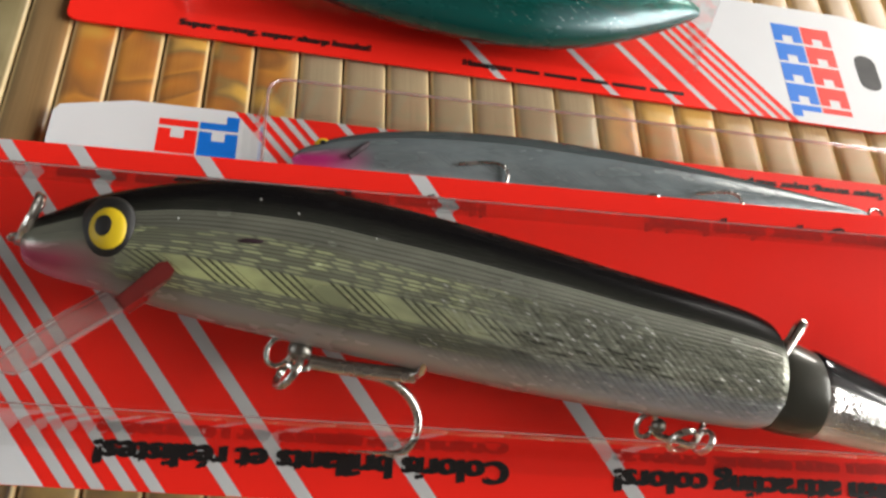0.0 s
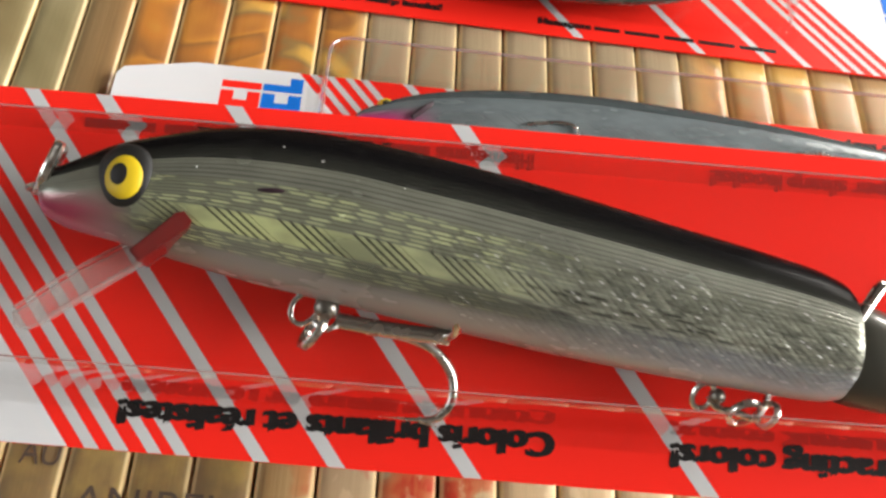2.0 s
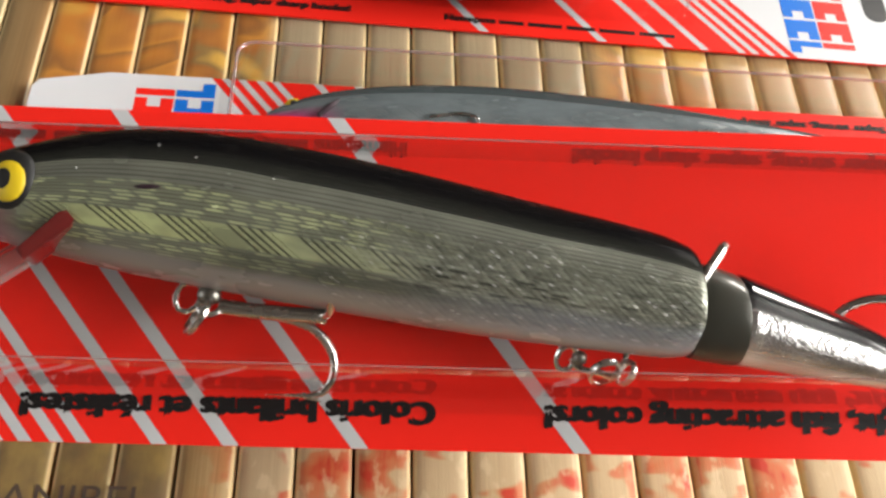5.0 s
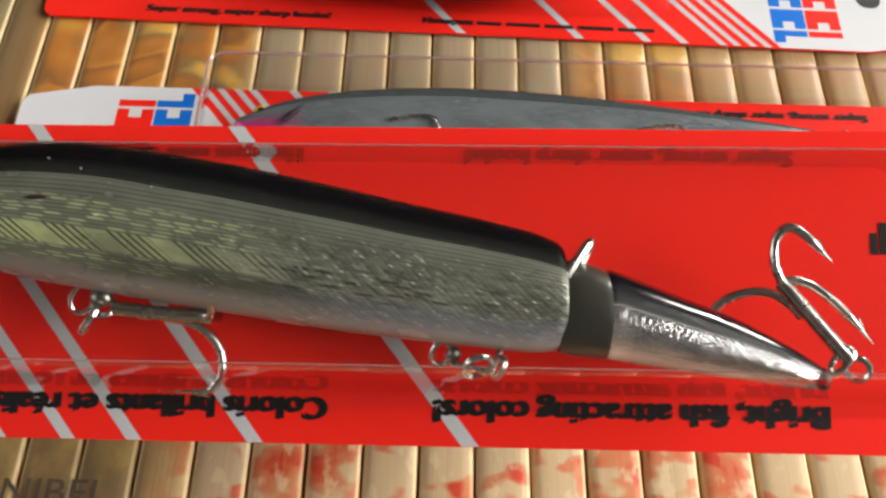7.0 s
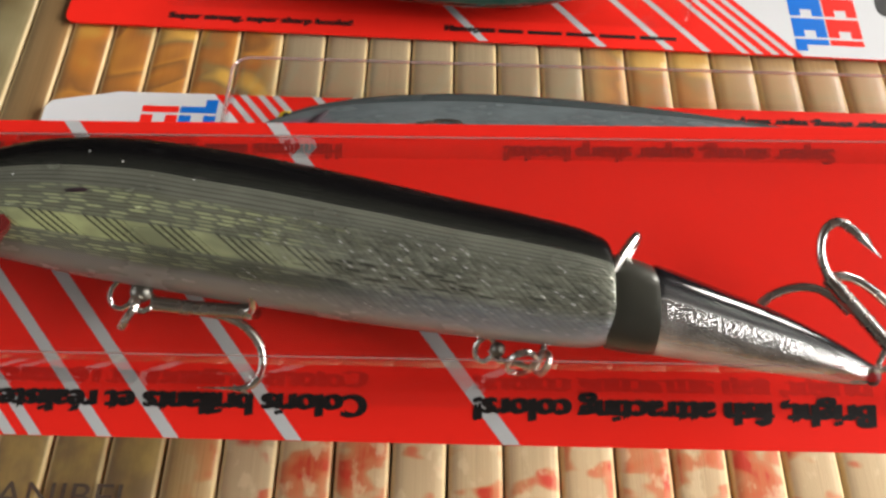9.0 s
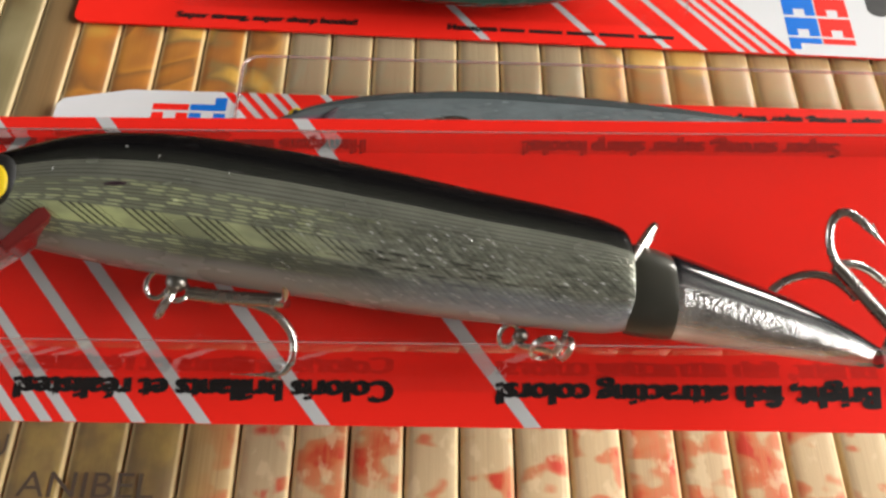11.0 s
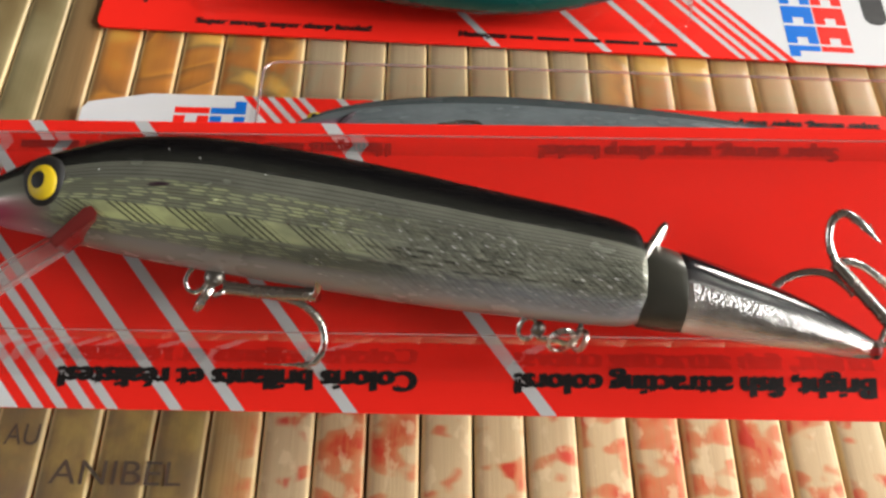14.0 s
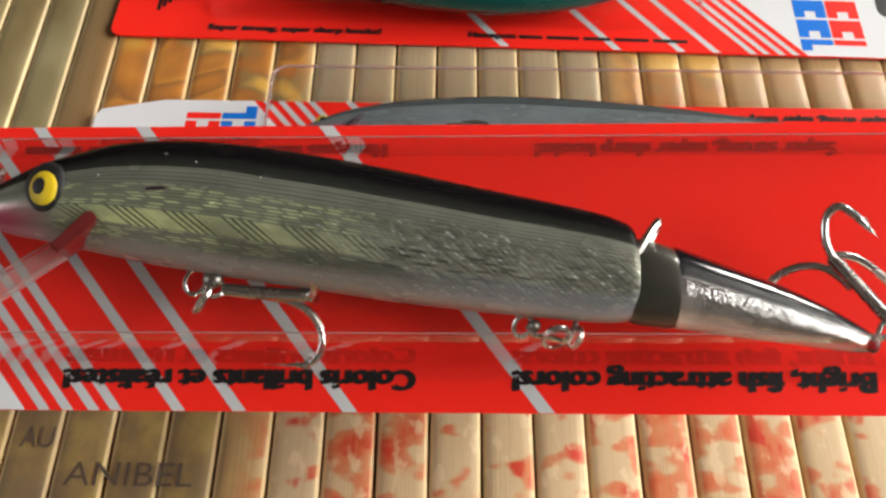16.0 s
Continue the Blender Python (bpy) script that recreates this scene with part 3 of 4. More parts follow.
setting("wall_east", wall_with_opening(122, 130, -65, 42, 22, 122), PLASTER, "plastered wall with a wide window opening")
# unseen wall; its opening is added to house the fill lamp
setting("wall_west", wall_with_opening(-150, -142, -60, 10, 20, 80), PLASTER, "unseen plastered wall, small opening added for the fill lamp")
# unseen lamp placed from the streak on the tail; its fixture is invented
PENDANT = look((0.930, 1.091, 0.586), (0.0, 0.05, 0.0))
pendant = thing("pendant_lamp", PENDANT, "unseen square pendant lamp, added where the tail's highlight points", "lamp")
part("shade", prism(rounded(-16, -16, 16, 16, 2), 0.0, 3.0, 0.4), FRAME_WHITE, pendant)
part("cord", tube([(0, 0, 2.6), tuple(PENDANT.inverted() @ Vector((0.950, 1.110, CEIL_Z * CM)) / CM)], 0.4), DARK_STEEL, pendant)
table = thing("table", pose(0, 0, 0), "dark wooden table under a bamboo placemat", "table")
part("tabletop", block(-60, -45, -4.0, 60, 60, -0.30, 0.3), TABLE_WOOD, table)
for lx in (-55, 55):
    for ly in (-40, 55):
        part("leg", block(lx - 3, ly - 3, FLOOR_Z, lx + 3, ly + 3, -4.0, 0.3), TABLE_WOOD, table)

# ---------------------------------------------------------------- placemat
SLAT, LONG0, LONG1 = 0.8454, -10.0, 21.0
mat_thing = thing("bamboo_placemat", pose(0, 0, 0), "printed bamboo slat placemat, faded orange and red, on the table", "placemat")


def slat_mesh(seed):
    rnd = random.Random(seed)
    half = SLAT / 2 - 0.018
    prof = [(-half, -0.30), (-half, -0.09), (-half + 0.02, -0.05), (-half + 0.06, -0.018), (-half + 0.2, -0.004), (0, 0.0),
            (half - 0.2, -0.004), (half - 0.07, -0.020), (half - 0.02, -0.055), (half, -0.10), (half, -0.30)]
    bm = bmesh.new()
    n = 24
    rings = []
    for i in range(n + 1):
        y = LONG0 + (LONG1 - LONG0) * i / n
        wob = 0.008 * rnd.uniform(-1, 1)
        rings.append([bm.verts.new((px + wob, y, pz + 0.006 * rnd.uniform(-1, 0))) for px, pz in prof])
    for r0, r1 in zip(rings, rings[1:]):
        for a, b, c, d in zip(r0, r0[1:], r1[1:], r1):
            bm.faces.new((a, b, c, d))
    bm.faces.new(rings[0])
    bm.faces.new(rings[-1][::-1])
    return mesh_of(bm, "slat", BAMBOO)


SLATS = [slat_mesh(s) for s in range(5)]
for i in range(-18, 20):
    ob = new("slat", SLATS[i % 5])
    ob.parent = mat_thing
    ob.location = (((i + 0.5) * SLAT + 0.102) * CM, 0, random.uniform(-0.0001, 0.0001))

MAP_INK = plain("faded_map_ink", (0.11, 0.08, 0.055), 0.6, 0.4, 400)
lettering("ANIBEL", -6.45, 0.33, -4.43, 0.42, 0.012, mat_thing, MAP_INK, "faded_word", 0.0)
lettering("AU", -7.28, 0.97, -6.75, 0.38, 0.012, mat_thing, MAP_INK, "faded_word", 0.0)

# ---------------------------------------------------------------- blister packs
CARD_V = 3.57
CARD_X0, CARD_X1 = -6.9, 10.8


def pack(m, label, blister, rim_wire=0.03):
    """A printed card with its blister. Card: x along, y up from the edge with the hook line, z out of the face."""
    p = thing("lure_pack", m, label, "blister pack", "carded lure packs")
    outline = [q for q in rounded(CARD_X0, 0, CARD_X1, CARD_V, 0.25) if q[0] < 0] + [(9.5, 0.0), (10.7, 0.26), (CARD_X1, 0.42), (CARD_X1, CARD_V - 0.42), (10.7, CARD_V - 0.26), (9.5, CARD_V)]
    card = prism(outline, -0.045, 0.0, 0.008)
    cob = part("card", card, RED, p, "red printed card with white stripes")
    e = 0.004
    # white end, cut on the slant
    def slant(xa, xb, v0=0.006, v1=CARD_V - 0.006):
        return [(xa(v0), v0), (xb(v0), v0), (xb(v1), v1), (xa(v1), v1)]
    def at(c, w=0.0):
        return lambda v: c + w + 0.77 * (CARD_V - v)
    white = [(at(4.99)(0.006), 0.006), (9.5, 0.006), (10.695, 0.266), (CARD_X1 - 0.006, 0.423), (CARD_X1 - 0.006, CARD_V - 0.423), (10.695, CARD_V - 0.266), (9.5, CARD_V - 0.006), (at(4.99)(CARD_V - 0.006), CARD_V - 0.006)]
    part("white_end", sheet(white, e), WHITE_END, cob, "white end of the card", False)
    for c, w in ((4.68, 0.14), (4.39, 0.14), (4.07, 0.14), (3.79, 0.145), (3.02, 0.16), (2.28, 0.17), (0.94, 0.18), (-1.41, 0.19)):
        part("stripe", sheet(slant(at(c), at(c, w)), e), WHITE, cob, "", False)
    # hang hole, its dark drawn as a black sheet on the card
    part("hang_hole", sheet(rounded(9.45, 1.25, 9.95, 2.32, 0.24), e * 2), EYE_BLACK, cob, "", False)
    # two-column logo, as plain shapes
    part("logo_block", sheet([(7.64, 0.16), (7.86, 0.16), (7.86, 0.34), (7.64, 0.34)], e * 2), BLUE, cob, "", False)
    for x0, ink in ((7.64, BLUE), (8.34, RED)):
        part("logo_block", sheet([(x0, 0.34), (x0 + 0.67, 0.34), (x0 + 0.67, 0.50), (x0, 0.50)], e * 2), ink, cob, "", False)
        for k in range(4):
            v0 = 0.56 + 0.62 * k
            part("logo_block", sheet([(x0, v0), (x0 + 0.22, v0), (x0 + 0.22, v0 + 0.2), (x0 + 0.45, v0 + 0.2), (x0 + 0.45, v0), (x0 + 0.67, v0), (x0 + 0.67, v0 + 0.55), (x0, v0 + 0.55)], e * 2), ink, cob, "", False)
    # printed lines
    lettering("Super strong, super sharp hooks!", -4.87, 0.25, -1.22, 0.17, e * 2, cob, BLACK)
    rnd = random.Random(3)
    lettering("Hame\u00e7ons", 0.64, 0.25, 1.62, 0.17, e * 2, cob, BLACK)
    x = 1.72
    while x < 4.6:
        w = rnd.uniform(0.35, 0.95)
        part("illegible_word", sheet([(x, 0.26), (x + w, 0.26), (x + w, 0.36), (x, 0.36)], e * 2), BLACK, cob, "", False)
        x += w + 0.09
    for words, x0, x1 in (("Bright, fish attracting colors!", -5.17, -0.93), ("Coloris brillants et r\u00e9alistes!", 0.25, 4.52)):
        lettering(words, x0, CARD_V - 0.50, x1, 0.235, e * 2, cob, BLACK, bold=0.024)
    for k in range(4):
        part("illegible_word", sheet([(-6.05 + 0.1 * k, 0.8 + 0.12 * k), (-5.97 + 0.1 * k, 0.8 + 0.12 * k), (-5.97 + 0.1 * k, 1.4), (-6.05 + 0.1 * k, 1.4)], e * 2), BLACK, cob, "", False)
    if blister:
        bx0, bv0, bx1, bv1, h = blister
        bm = bmesh.new()
        rings = []
        for inset, z, r in ((-0.16, 0.02, 0.3), (0.0, 0.03, 0.25), (0.02, 0.12, 0.25), (0.10, 0.5 * h, 0.28), (0.17, h - 0.16, 0.3), (0.20, h - 0.05, 0.32), (0.26, h - 0.008, 0.33), (0.29, h, 0.34), (0.33, h, 0.36), (0.60, h, 0.30)):
            rings.append([bm.verts.new((x, y, z)) for x, y in rounded(bx0 + inset, bv0 + inset, bx1 - inset, bv1 - inset, r, 6)])
        for r0, r1 in zip(rings, rings[1:]):
            for k in range(len(r0)):
                bm.faces.new((r0[k], r0[(k + 1) % len(r0)], r1[(k + 1) % len(r0)], r1[k]))
        bm.faces.new(rings[-1])
        bob = part("blister", bm, BLISTER, p, "clear thermoformed plastic blister")
        rim = [(x, y, h - 0.02) for x, y in rounded(bx0 + 0.22, bv0 + 0.22, bx1 - 0.22, bv1 - 0.22, 0.32, 6)]
        part("rim", tube(rim, rim_wire, 8, closed=True), RIM, bob, "rounded plastic rim of the blister")
    return p


# the raised pack: its frame runs along the card's near edge
C1 = Vector((-0.605, -0.529, 4.2445))
X1, U1, N1 = Vector((0.99872, -0.01754, 0.04748)), Vector((-0.00439, 0.90451, 0.42642)), Vector((-0.05043, -0.42609, 0.90327))
M1 = Matrix(((X1.x, U1.x, N1.x, C1.x * CM), (X1.y, U1.y, N1.y, C1.y * CM), (X1.z, U1.z, N1.z, C1.z * CM), (0, 0, 0, 1)))
M1 = Matrix.LocRotScale(M1.translation, M1.to_quaternion(), None)
TURN = pose(0, CARD_V * CM, 0, 0, 0, 180)
pack(M1 @ TURN, "red and white blister card propped above the bamboo mat", (-5.95, 0.42, 7.4, 3.02, 1.62), 0.009)
M2 = pose(0.0338, 0.0484, 0.0022, 0, 0, 0.0)
pack(M2 @ TURN, "red and white blister card lying flat on bamboo slats", (-5.6, 0.02, 7.4, 3.1, 1.22))
M3 = pose(-0.00755, 0.1019, 0.0012, 0, 0, -1.48)
pack(M3, "red and white blister card holding a teal lure", (-4.9, 0.75, 5.6, 3.4, 2.0))

# hidden wedge, added to carry the raised pack
wedge = bmesh.new()
sec = [(0.9, 4.73), (2.3, 5.39), (4.5, 0.0), (2.9, 0.0)]
f = wedge.faces.new([wedge.verts.new((-3.2, y, z)) for y, z in sec])
ext = bmesh.ops.extrude_face_region(wedge, geom=[f])
bmesh.ops.translate(wedge, vec=(6.0, 0, 0), verts=[v for v in ext["geom"] if isinstance(v, bmesh.types.BMVert)])
bmesh.ops.bevel(wedge, geom=wedge.edges[:], offset=0.05, segments=2, affect="EDGES")
tagged(new("wedge_block", mesh_of(wedge, "wedge_block", WEDGE_WOOD)), "hidden wedge added under the raised lure card", "wedge")


# ---------------------------------------------------------------- lures
def treble(parent, shank, bends, wire, name="treble_hook"):
    """A treble hook: a straight shank with an eye and three bent arms, each a line of key points that ends in a barbed point."""
    hook = new(name)
    hook.parent = parent
    a, b = Vector(shank[0]), Vector(shank[-1])
    d = (b - a).normalized()
    part("shank", tube(smooth_line(shank, 6), wire * 1.6), STEEL, hook)
    part("eye_loop", tube(ring_points(a - d * wire * 2.0, d, Vector((d.y, -d.x, 0.6)), wire * 2.3, wire * 2.3, 20), wire * 0.7, 8, closed=True), STEEL, hook)
    for keys in bends:
        line = smooth_line(keys, 8)
        n = len(line)
        part("bend", tube(line, [wire * (1.0 if i < n * 0.78 else max(0.06, 1.0 - (i / (n - 1) - 0.78) / 0.22)) for i in range(n)]), STEEL, hook)
        p, q = line[int(n * 0.84)], line[int(n * 0.95)]
        t = (p - q).normalized()
        part("barb", tube([q * 0.35 + p * 0.65, p + t * wire * 1.2 + t.cross(Vector((0, 0, 1))) * wire * 1.5], [wire * 0.75, wire * 0.1], 6), STEEL, hook)
    return hook


def split_ring(parent, centre, a, b, r, wire, name="split_ring"):
    ax = Vector(a).normalized().cross(Vector(b).normalized())
    pts = ring_points(centre, a, b, r, r, 52, 2.0, tuple(ax * wire * 2.0))
    return part(name, tube(pts, wire, 8), STEEL, parent, "shiny split ring")


# the lure lies nose down by a degree in its blister
LURE1 = M1 @ pose(0.025, 0.020, 0, 0, 0, 0.95) @ pose(-0.025, -0.020, 0)
lure = thing("jointed_lure", LURE1, "jointed minnow lure with black back, silver foil and yellow eye", "fishing lure", "lures in the packs")
body = loft([
    (-5.30, 2.52, 2.40, 0.80, 0.06), (-5.28, 2.60, 2.32, 0.80, 0.14), (-5.22, 2.68, 2.24, 0.80, 0.22), (-5.00, 2.79, 2.14, 0.80, 0.31), (-4.60, 2.97, 2.05, 0.81, 0.41),
    (-4.10, 3.10, 1.93, 0.82, 0.49), (-3.60, 3.19, 1.81, 0.83, 0.54), (-2.90, 3.20, 1.67, 0.84, 0.58), (-2.15, 3.12, 1.54, 0.85, 0.60),
    (-1.20, 2.95, 1.38, 0.86, 0.60), (-0.20, 2.73, 1.22, 0.87, 0.58), (0.75, 2.50, 1.10, 0.88, 0.55), (1.40, 2.35, 1.03, 0.88, 0.52),
    (1.90, 2.22, 0.98, 0.88, 0.50), (2.12, 2.13, 0.99, 0.88, 0.485), (2.20, 2.08, 1.01, 0.88, 0.47), (2.24, 2.00, 1.06, 0.88, 0.44), (2.25, 1.80, 1.22, 0.88, 0.30), (2.25, 1.56, 1.44, 0.88, 0.05)])


def bulge(bm, x0, x1, yc, half, amount):
    """Bends cross-sections to a curve that bulges along x, most at x0 and none at x1."""
    for vert in bm.verts:
        w = min(1.0, max(0.0, (x1 - vert.co.x) / (x1 - x0)))
        vert.co.x += amount * w * (1.0 - min(1.0, ((vert.co.y - yc) / half) ** 2))
    return bm


bulge(body, 2.3, 1.2, 1.53, 0.62, 0.03)
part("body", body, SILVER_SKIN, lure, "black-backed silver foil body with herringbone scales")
part("joint_collar", bulge(loft([(2.18, 1.90, 0.98, 0.88, 0.40), (2.30, 1.93, 0.95, 0.88, 0.43), (2.44, 1.90, 0.93, 0.88, 0.44), (2.60, 1.84, 0.91, 0.88, 0.43), (2.70, 1.78, 0.92, 0.88, 0.40)], sub=3), 2.7, 2.0, 1.36, 0.5, 0.07), COLLAR, lure, "smoky dark joint collar")
tail = loft([(2.60, 1.78, 0.94, 0.88, 0.40), (2.68, 1.82, 0.905, 0.88, 0.425), (2.78, 1.80, 0.89, 0.88, 0.42), (3.28, 1.60, 0.81, 0.88, 0.37), (3.91, 1.35, 0.72, 0.88, 0.29),
             (4.45, 1.07, 0.64, 0.87, 0.21), (4.72, 0.90, 0.62, 0.86, 0.14), (4.84, 0.82, 0.64, 0.86, 0.08)])
part("tail_section", bulge(tail, 2.6, 3.5, 1.36, 0.5, 0.05), TAIL_SKIN, lure, "bright silver tapered tail with a black back")
part("tail_eyelet", tube(smooth_line([(4.80, 0.74, 0.86), (4.95, 0.78, 0.88), (5.06, 0.86, 0.9), (5.12, 0.97, 0.9), (5.05, 1.03, 0.88), (4.96, 0.95, 0.86), (4.88, 0.80, 0.86)], 5), 0.035, 8), STEEL, lure, "wire eyelet")
# joint pin, a flat wire loop above the joint
part("joint_pin", tube(smooth_line([(2.20, 1.62, 1.20), (2.32, 1.82, 1.22), (2.46, 2.02, 1.20), (2.51, 2.07, 1.12), (2.50, 2.03, 1.02), (2.38, 1.82, 1.00), (2.26, 1.60, 0.98)], 5), 0.05, 8), STEEL, lure, "polished joint wire")
# eye: dark socket ring, yellow iris, black pupil
eye = part("eye", dome((-4.43, 2.59, 1.17), 0.285, 0.305, 0.15, 0.24), EYE_BLACK, lure, "black eye socket")
part("iris", dome((-4.415, 2.57, 1.262), 0.190, 0.212, 0.08, 0.20), EYE_YELLOW, eye, "bright yellow iris")
part("pupil", dome((-4.445, 2.578, 1.318), 0.092, 0.104, 0.03, 0.16), EYE_BLACK, eye)
for fx, fy, fz, fl in ((-3.05, 2.50, 1.395, 0.16), (1.15, 1.62, 1.36, 0.14), (1.42, 1.55, 1.34, 0.10)):
    part("dark_fleck", dome((fx, fy, fz), fl, 0.03, 0.025, -0.02, 16, 4), GILL, lure)
# specks of dust on the painted back
for fx, fy, fz in ((-3.02, 2.94, 1.275), (-2.65, 2.81, 1.345), (-3.77, 2.69, 1.335), (-1.9, 2.60, 1.40)):
    part("dust_speck", dome((fx, fy, fz), 0.008, 0.011, 0.008, 0.0, 8, 3), FRAME_WHITE, lure)
# clear diving lip
lip = prism([(-3.88, 2.36), (-4.02, 2.20), (-4.50, 1.80), (-5.04, 1.34), (-5.20, 1.24), (-5.32, 1.26), (-5.36, 1.38), (-4.86, 1.84), (-4.30, 2.26), (-3.98, 2.42)], 0.62, 0.74, 0.03)
bmesh.ops.rotate(lip, cent=(-4.2, 2.2, 0.68), matrix=Euler((radians(-18), radians(6), 0)).to_matrix(), verts=lip.verts[:])
bmesh.ops.translate(lip, vec=(0, -0.12, 0), verts=lip.verts[:])
lip_ob = part("diving_lip", lip, LIP, lure, "clear plastic diving lip")
LIP_TURN = Euler((radians(-18), radians(6), 0)).to_matrix()
for keys in ([(-4.10, 2.13, 0.76), (-4.50, 1.80, 0.76), (-5.04, 1.34, 0.76)], [(-4.20, 2.33, 0.76), (-4.86, 1.84, 0.76), (-5.34, 1.40, 0.76)], [(-4.30, 1.98, 0.76), (-4.45, 2.12, 0.76)]):
    rib = tube(smooth_line(keys, 5), 0.018, 8)
    bmesh.ops.rotate(rib, cent=(-4.2, 2.2, 0.68), matrix=LIP_TURN, verts=rib.verts[:])
    bmesh.ops.translate(rib, vec=(0, -0.12, 0), verts=rib.verts[:])
    part("edge", rib, RIM, lip_ob, "bright moulded edge of the lip")
# red showing in the clear root is painted as its colour
part("lip_socket", prism([(-3.77, 2.20), (-3.80, 2.13), (-4.20, 1.80), (-4.29, 1.90), (-3.92, 2.26), (-3.84, 2.28)], 0.95, 1.34, 0.02), plain("painted_red_reflection", (0.20, 0.02, 0.018), 0.2, 0.6, 160, 0, 0.5), lure, "lip root, coloured dark red for the red showing in it")
split_ring(lure, (-5.27, 2.70, 0.84), (0.38, 0.78, 0.25), (0.30, -0.15, 0.92), 0.25, 0.038)
part("nose_eyelet", tube(ring_points((-5.32, 2.52, 0.82), (1, 0.3, 0), (0, 0, 1), 0.10, 0.10, 18), 0.028, 8, closed=True), STEEL, lure)
# belly hardware and hooks
part("belly_eyelet", tube(ring_points((-2.76, 1.54, 0.80), (1, 0.2, 0), (0.1, 0.9, 0.3), 0.13, 0.15, 24), 0.028, 8, closed=True), STEEL, lure)
part("belly_screw", dome((-2.56, 1.56, 0.80), 0.12, 0.11, 0.10), DARK_STEEL, lure)
split_ring(lure, (-2.68, 1.36, 0.82), (0.55, 0.75, 0.2), (0.25, -0.3, 0.9), 0.19, 0.028)
treble(lure, [(-2.46, 1.45, 0.74), (-2.0, 1.40, 0.74), (-1.40, 1.36, 0.74)],
       [[(-1.95, 1.37, 0.70), (-1.70, 1.32, 0.66), (-1.50, 1.22, 0.60), (-1.36, 1.04, 0.54), (-1.33, 0.84, 0.50), (-1.40, 0.68, 0.46), (-1.55, 0.60, 0.44), (-2.02, 0.60, 0.46)],
        [(-1.55, 1.38, 0.76), (-1.42, 1.37, 0.80), (-1.36, 1.40, 0.92), (-1.35, 1.50, 1.05), (-1.36, 1.58, 1.10), (-1.39, 1.62, 1.16)],
        [(-1.6, 1.38, 0.70), (-1.5, 1.37, 0.55), (-1.45, 1.38, 0.34), (-1.50, 1.45, 0.22), (-1.75, 1.50, 0.16)]], 0.048)
part("rear_eyelet", tube(ring_points((0.99, 0.98, 0.72), (1, 0.1, 0), (0.1, 0.8, 0.4), 0.10, 0.13, 20), 0.028, 8, closed=True), STEEL, lure)
part("hook_hanger", tube(smooth_line([(1.05, 0.98, 0.70), (1.12, 0.88, 0.72), (1.32, 0.84, 0.72), (1.46, 0.80, 0.74), (1.56, 0.92, 0.74), (1.60, 1.02, 0.72)], 5), 0.035, 8), STEEL, lure, "shiny wire hook hanger")
split_ring(lure, (1.36, 0.86, 0.74), (0.9, 0.25, 0.1), (-0.1, 0.5, 0.8), 0.15, 0.026)
split_ring(lure, (1.56, 0.84, 0.78), (0.35, 0.8, 0.2), (0.4, -0.2, 0.9), 0.12, 0.024)
part("rear_screw", dome((1.12, 0.98, 0.72), 0.08, 0.08, 0.09), DARK_STEEL, lure)
treble(lure, [(5.10, 0.89, 0.86), (4.76, 1.31, 0.86), (4.45, 1.69, 0.86)],
       [[(4.56, 1.56, 0.88), (4.43, 1.73, 0.90), (4.37, 1.94, 0.94), (4.40, 2.14, 0.98), (4.52, 2.23, 1.02), (4.66, 2.15, 1.04), (4.80, 2.00, 1.04), (4.93, 1.86, 1.04)],
        [(4.66, 1.34, 0.82), (4.52, 1.49, 0.80), (4.36, 1.59, 0.78), (4.15, 1.61, 0.74), (3.93, 1.54, 0.68), (3.78, 1.41, 0.62), (3.70, 1.27, 0.58)],
        [(4.55, 1.55, 0.84), (4.46, 1.68, 0.82), (4.60, 1.72, 0.80), (4.80, 1.66, 0.78), (5.02, 1.49, 0.76), (5.20, 1.29, 0.76), (5.37, 1.06, 0.78)]], 0.05)
part("tail_screw", dome((4.80, 0.70, 0.93), 0.08, 0.10, 0.10), GILL, lure, "dark screw at the tail tip")

# slim lure in the pack behind
lure2 = thing("slim_lure", pose(-0.0015, 0.0709, 0.0085, 0, 0, -1.2), "slim silver minnow lure with grey back and pink throat", "fishing lure", "lures in the packs")
part("body", loft([(-3.15, -0.22, -0.30, 0, 0.05), (-3.05, -0.10, -0.36, 0, 0.18), (-2.75, 0.08, -0.48, 0, 0.28), (-2.3, 0.30, -0.58, 0, 0.38), (-1.5, 0.52, -0.68, 0, 0.48), (-0.4, 0.68, -0.74, 0, 0.54),
                   (0.9, 0.76, -0.76, 0, 0.55), (2.4, 0.72, -0.72, 0, 0.52), (3.9, 0.60, -0.58, 0, 0.45), (5.3, 0.44, -0.36, 0, 0.33), (6.6, 0.28, -0.16, 0, 0.2), (7.25, 0.16, -0.02, 0, 0.12), (7.4, 0.1, 0.04, 0, 0.05)]),
     PALE_SKIN, lure2, "silver body with a grey back")
e2 = part("eye", dome((-2.66, -0.02, 0.17), 0.15, 0.14, 0.10), EYE_YELLOW, lure2, "yellow eye")
part("pupil", dome((-2.66, -0.03, 0.24), 0.07, 0.07, 0.05), EYE_BLACK, e2)
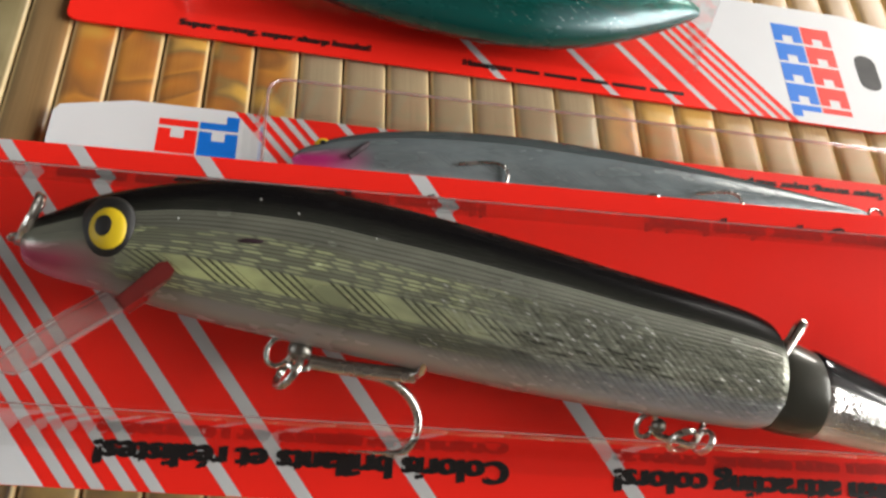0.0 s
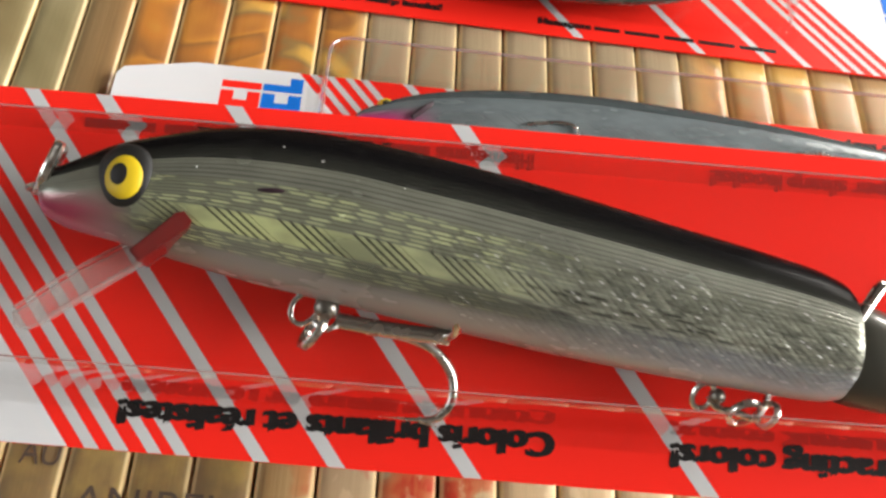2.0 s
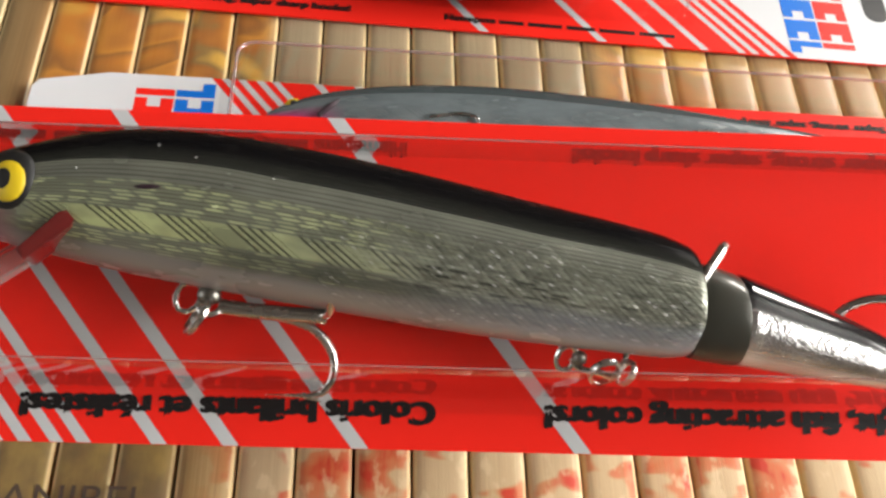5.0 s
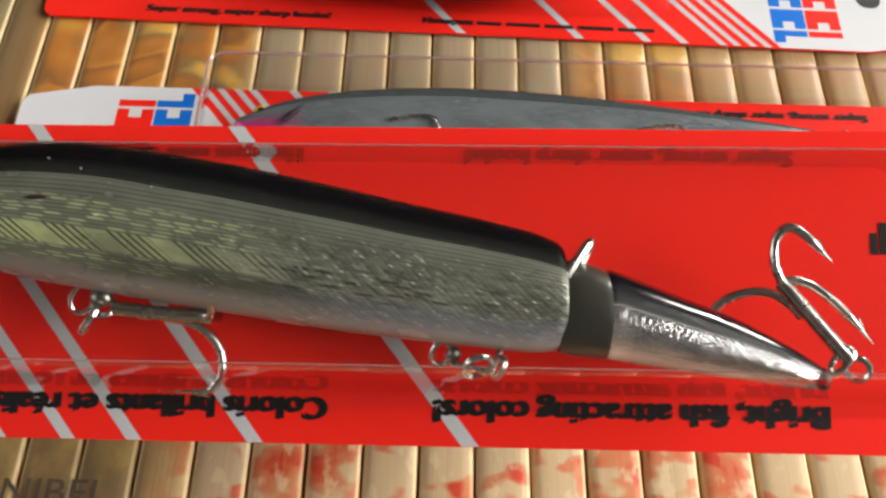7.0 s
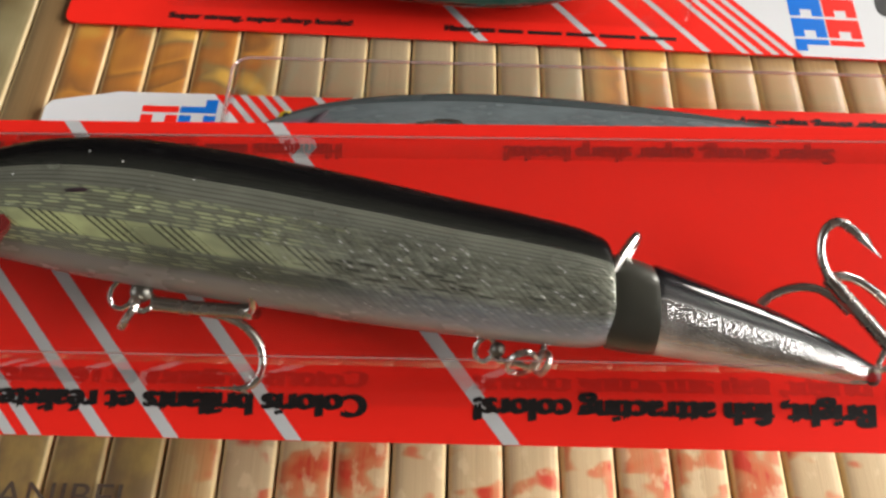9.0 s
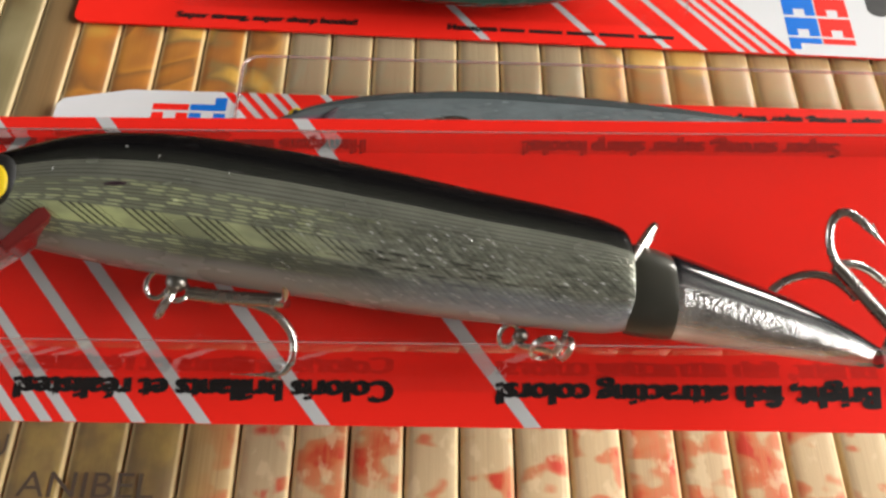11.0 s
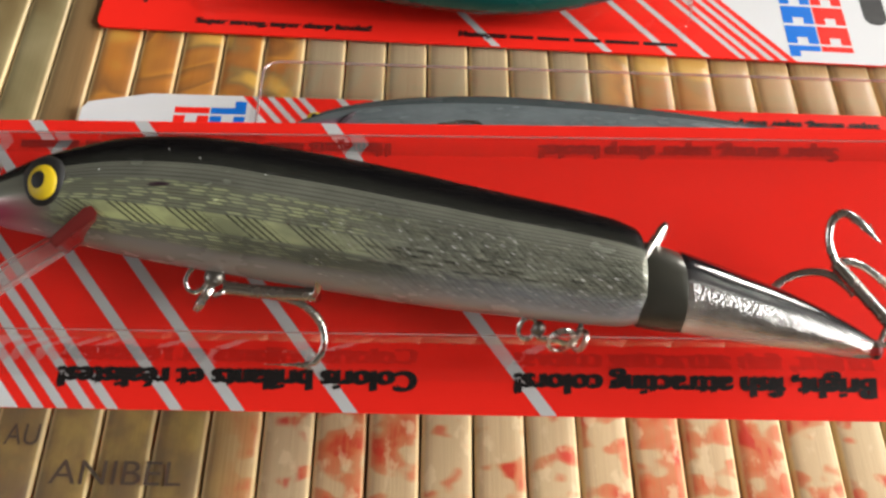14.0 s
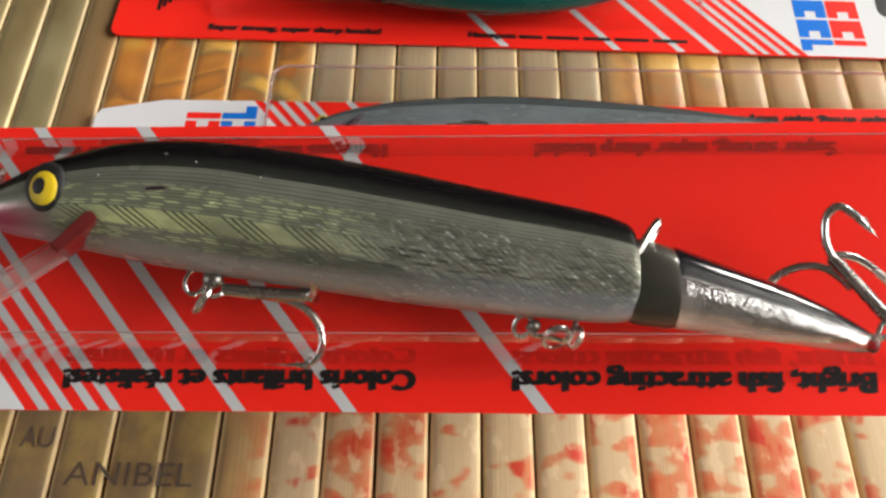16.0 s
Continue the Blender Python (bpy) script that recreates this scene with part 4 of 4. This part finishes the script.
part("gill_mark", tube(smooth_line([(-1.92, -0.06, 0.40), (-2.05, -0.22, 0.44), (-2.22, -0.40, 0.40)], 4), 0.05, 8), GILL, lure2)
part("tail_eyelet", tube(ring_points((7.55, 0.06, 0.05), (1, 0, 0), (0, 1, 0.2), 0.14, 0.14, 18), 0.03, 8, closed=True), STEEL, lure2)
for hx in (0.35, 4.55):
    treble(lure2, [(hx - 0.9, -0.70, 0.40), (hx - 0.5, -0.68, 0.42), (hx - 0.2, -0.70, 0.40)],
           [[(hx - 0.75, -0.36, 0.52), (hx - 0.25, -0.28, 0.56), (hx, -0.32, 0.56), (hx + 0.08, -0.46, 0.52), (hx + 0.04, -0.64, 0.44), (hx - 0.2, -0.70, 0.40)],
            [(hx - 0.2, -0.70, 0.40), (hx - 0.1, -0.72, 0.32), (hx - 0.06, -0.80, 0.24), (hx - 0.2, -0.9, 0.18), (hx - 0.5, -0.94, 0.16)]], 0.03)
split_ring(lure2, (3.0, -0.62, 0.42), (1, 0, 0), (0, 0.6, 0.8), 0.16, 0.03)

# teal lure in the far pack
lure3 = thing("teal_lure", pose(0.0, 0.1178, 0.0105, 0, 0, -2.0), "deep-bodied teal foil lure in its blister", "fishing lure", "lures in the packs")
part("body", loft([(-4.6, 0.30, 0.10, 0, 0.06), (-4.3, 0.55, -0.25, 0, 0.28), (-3.5, 0.85, -0.75, 0, 0.5), (-2.2, 1.05, -1.15, 0, 0.66), (-0.6, 1.15, -1.40, 0, 0.72), (1.0, 1.1, -1.45, 0, 0.7),
                   (2.4, 0.95, -1.15, 0, 0.58), (3.6, 0.7, -0.6, 0, 0.4), (4.4, 0.5, -0.1, 0, 0.22), (4.7, 0.35, 0.1, 0, 0.08)]), TEAL_SKIN, lure3, "teal and green metallic body")
e3 = part("eye", dome((-3.7, 0.3, 0.38), 0.24, 0.24, 0.14), EYE_YELLOW, lure3)
part("pupil", dome((-3.7, 0.3, 0.48), 0.1, 0.1, 0.06), EYE_BLACK, e3)
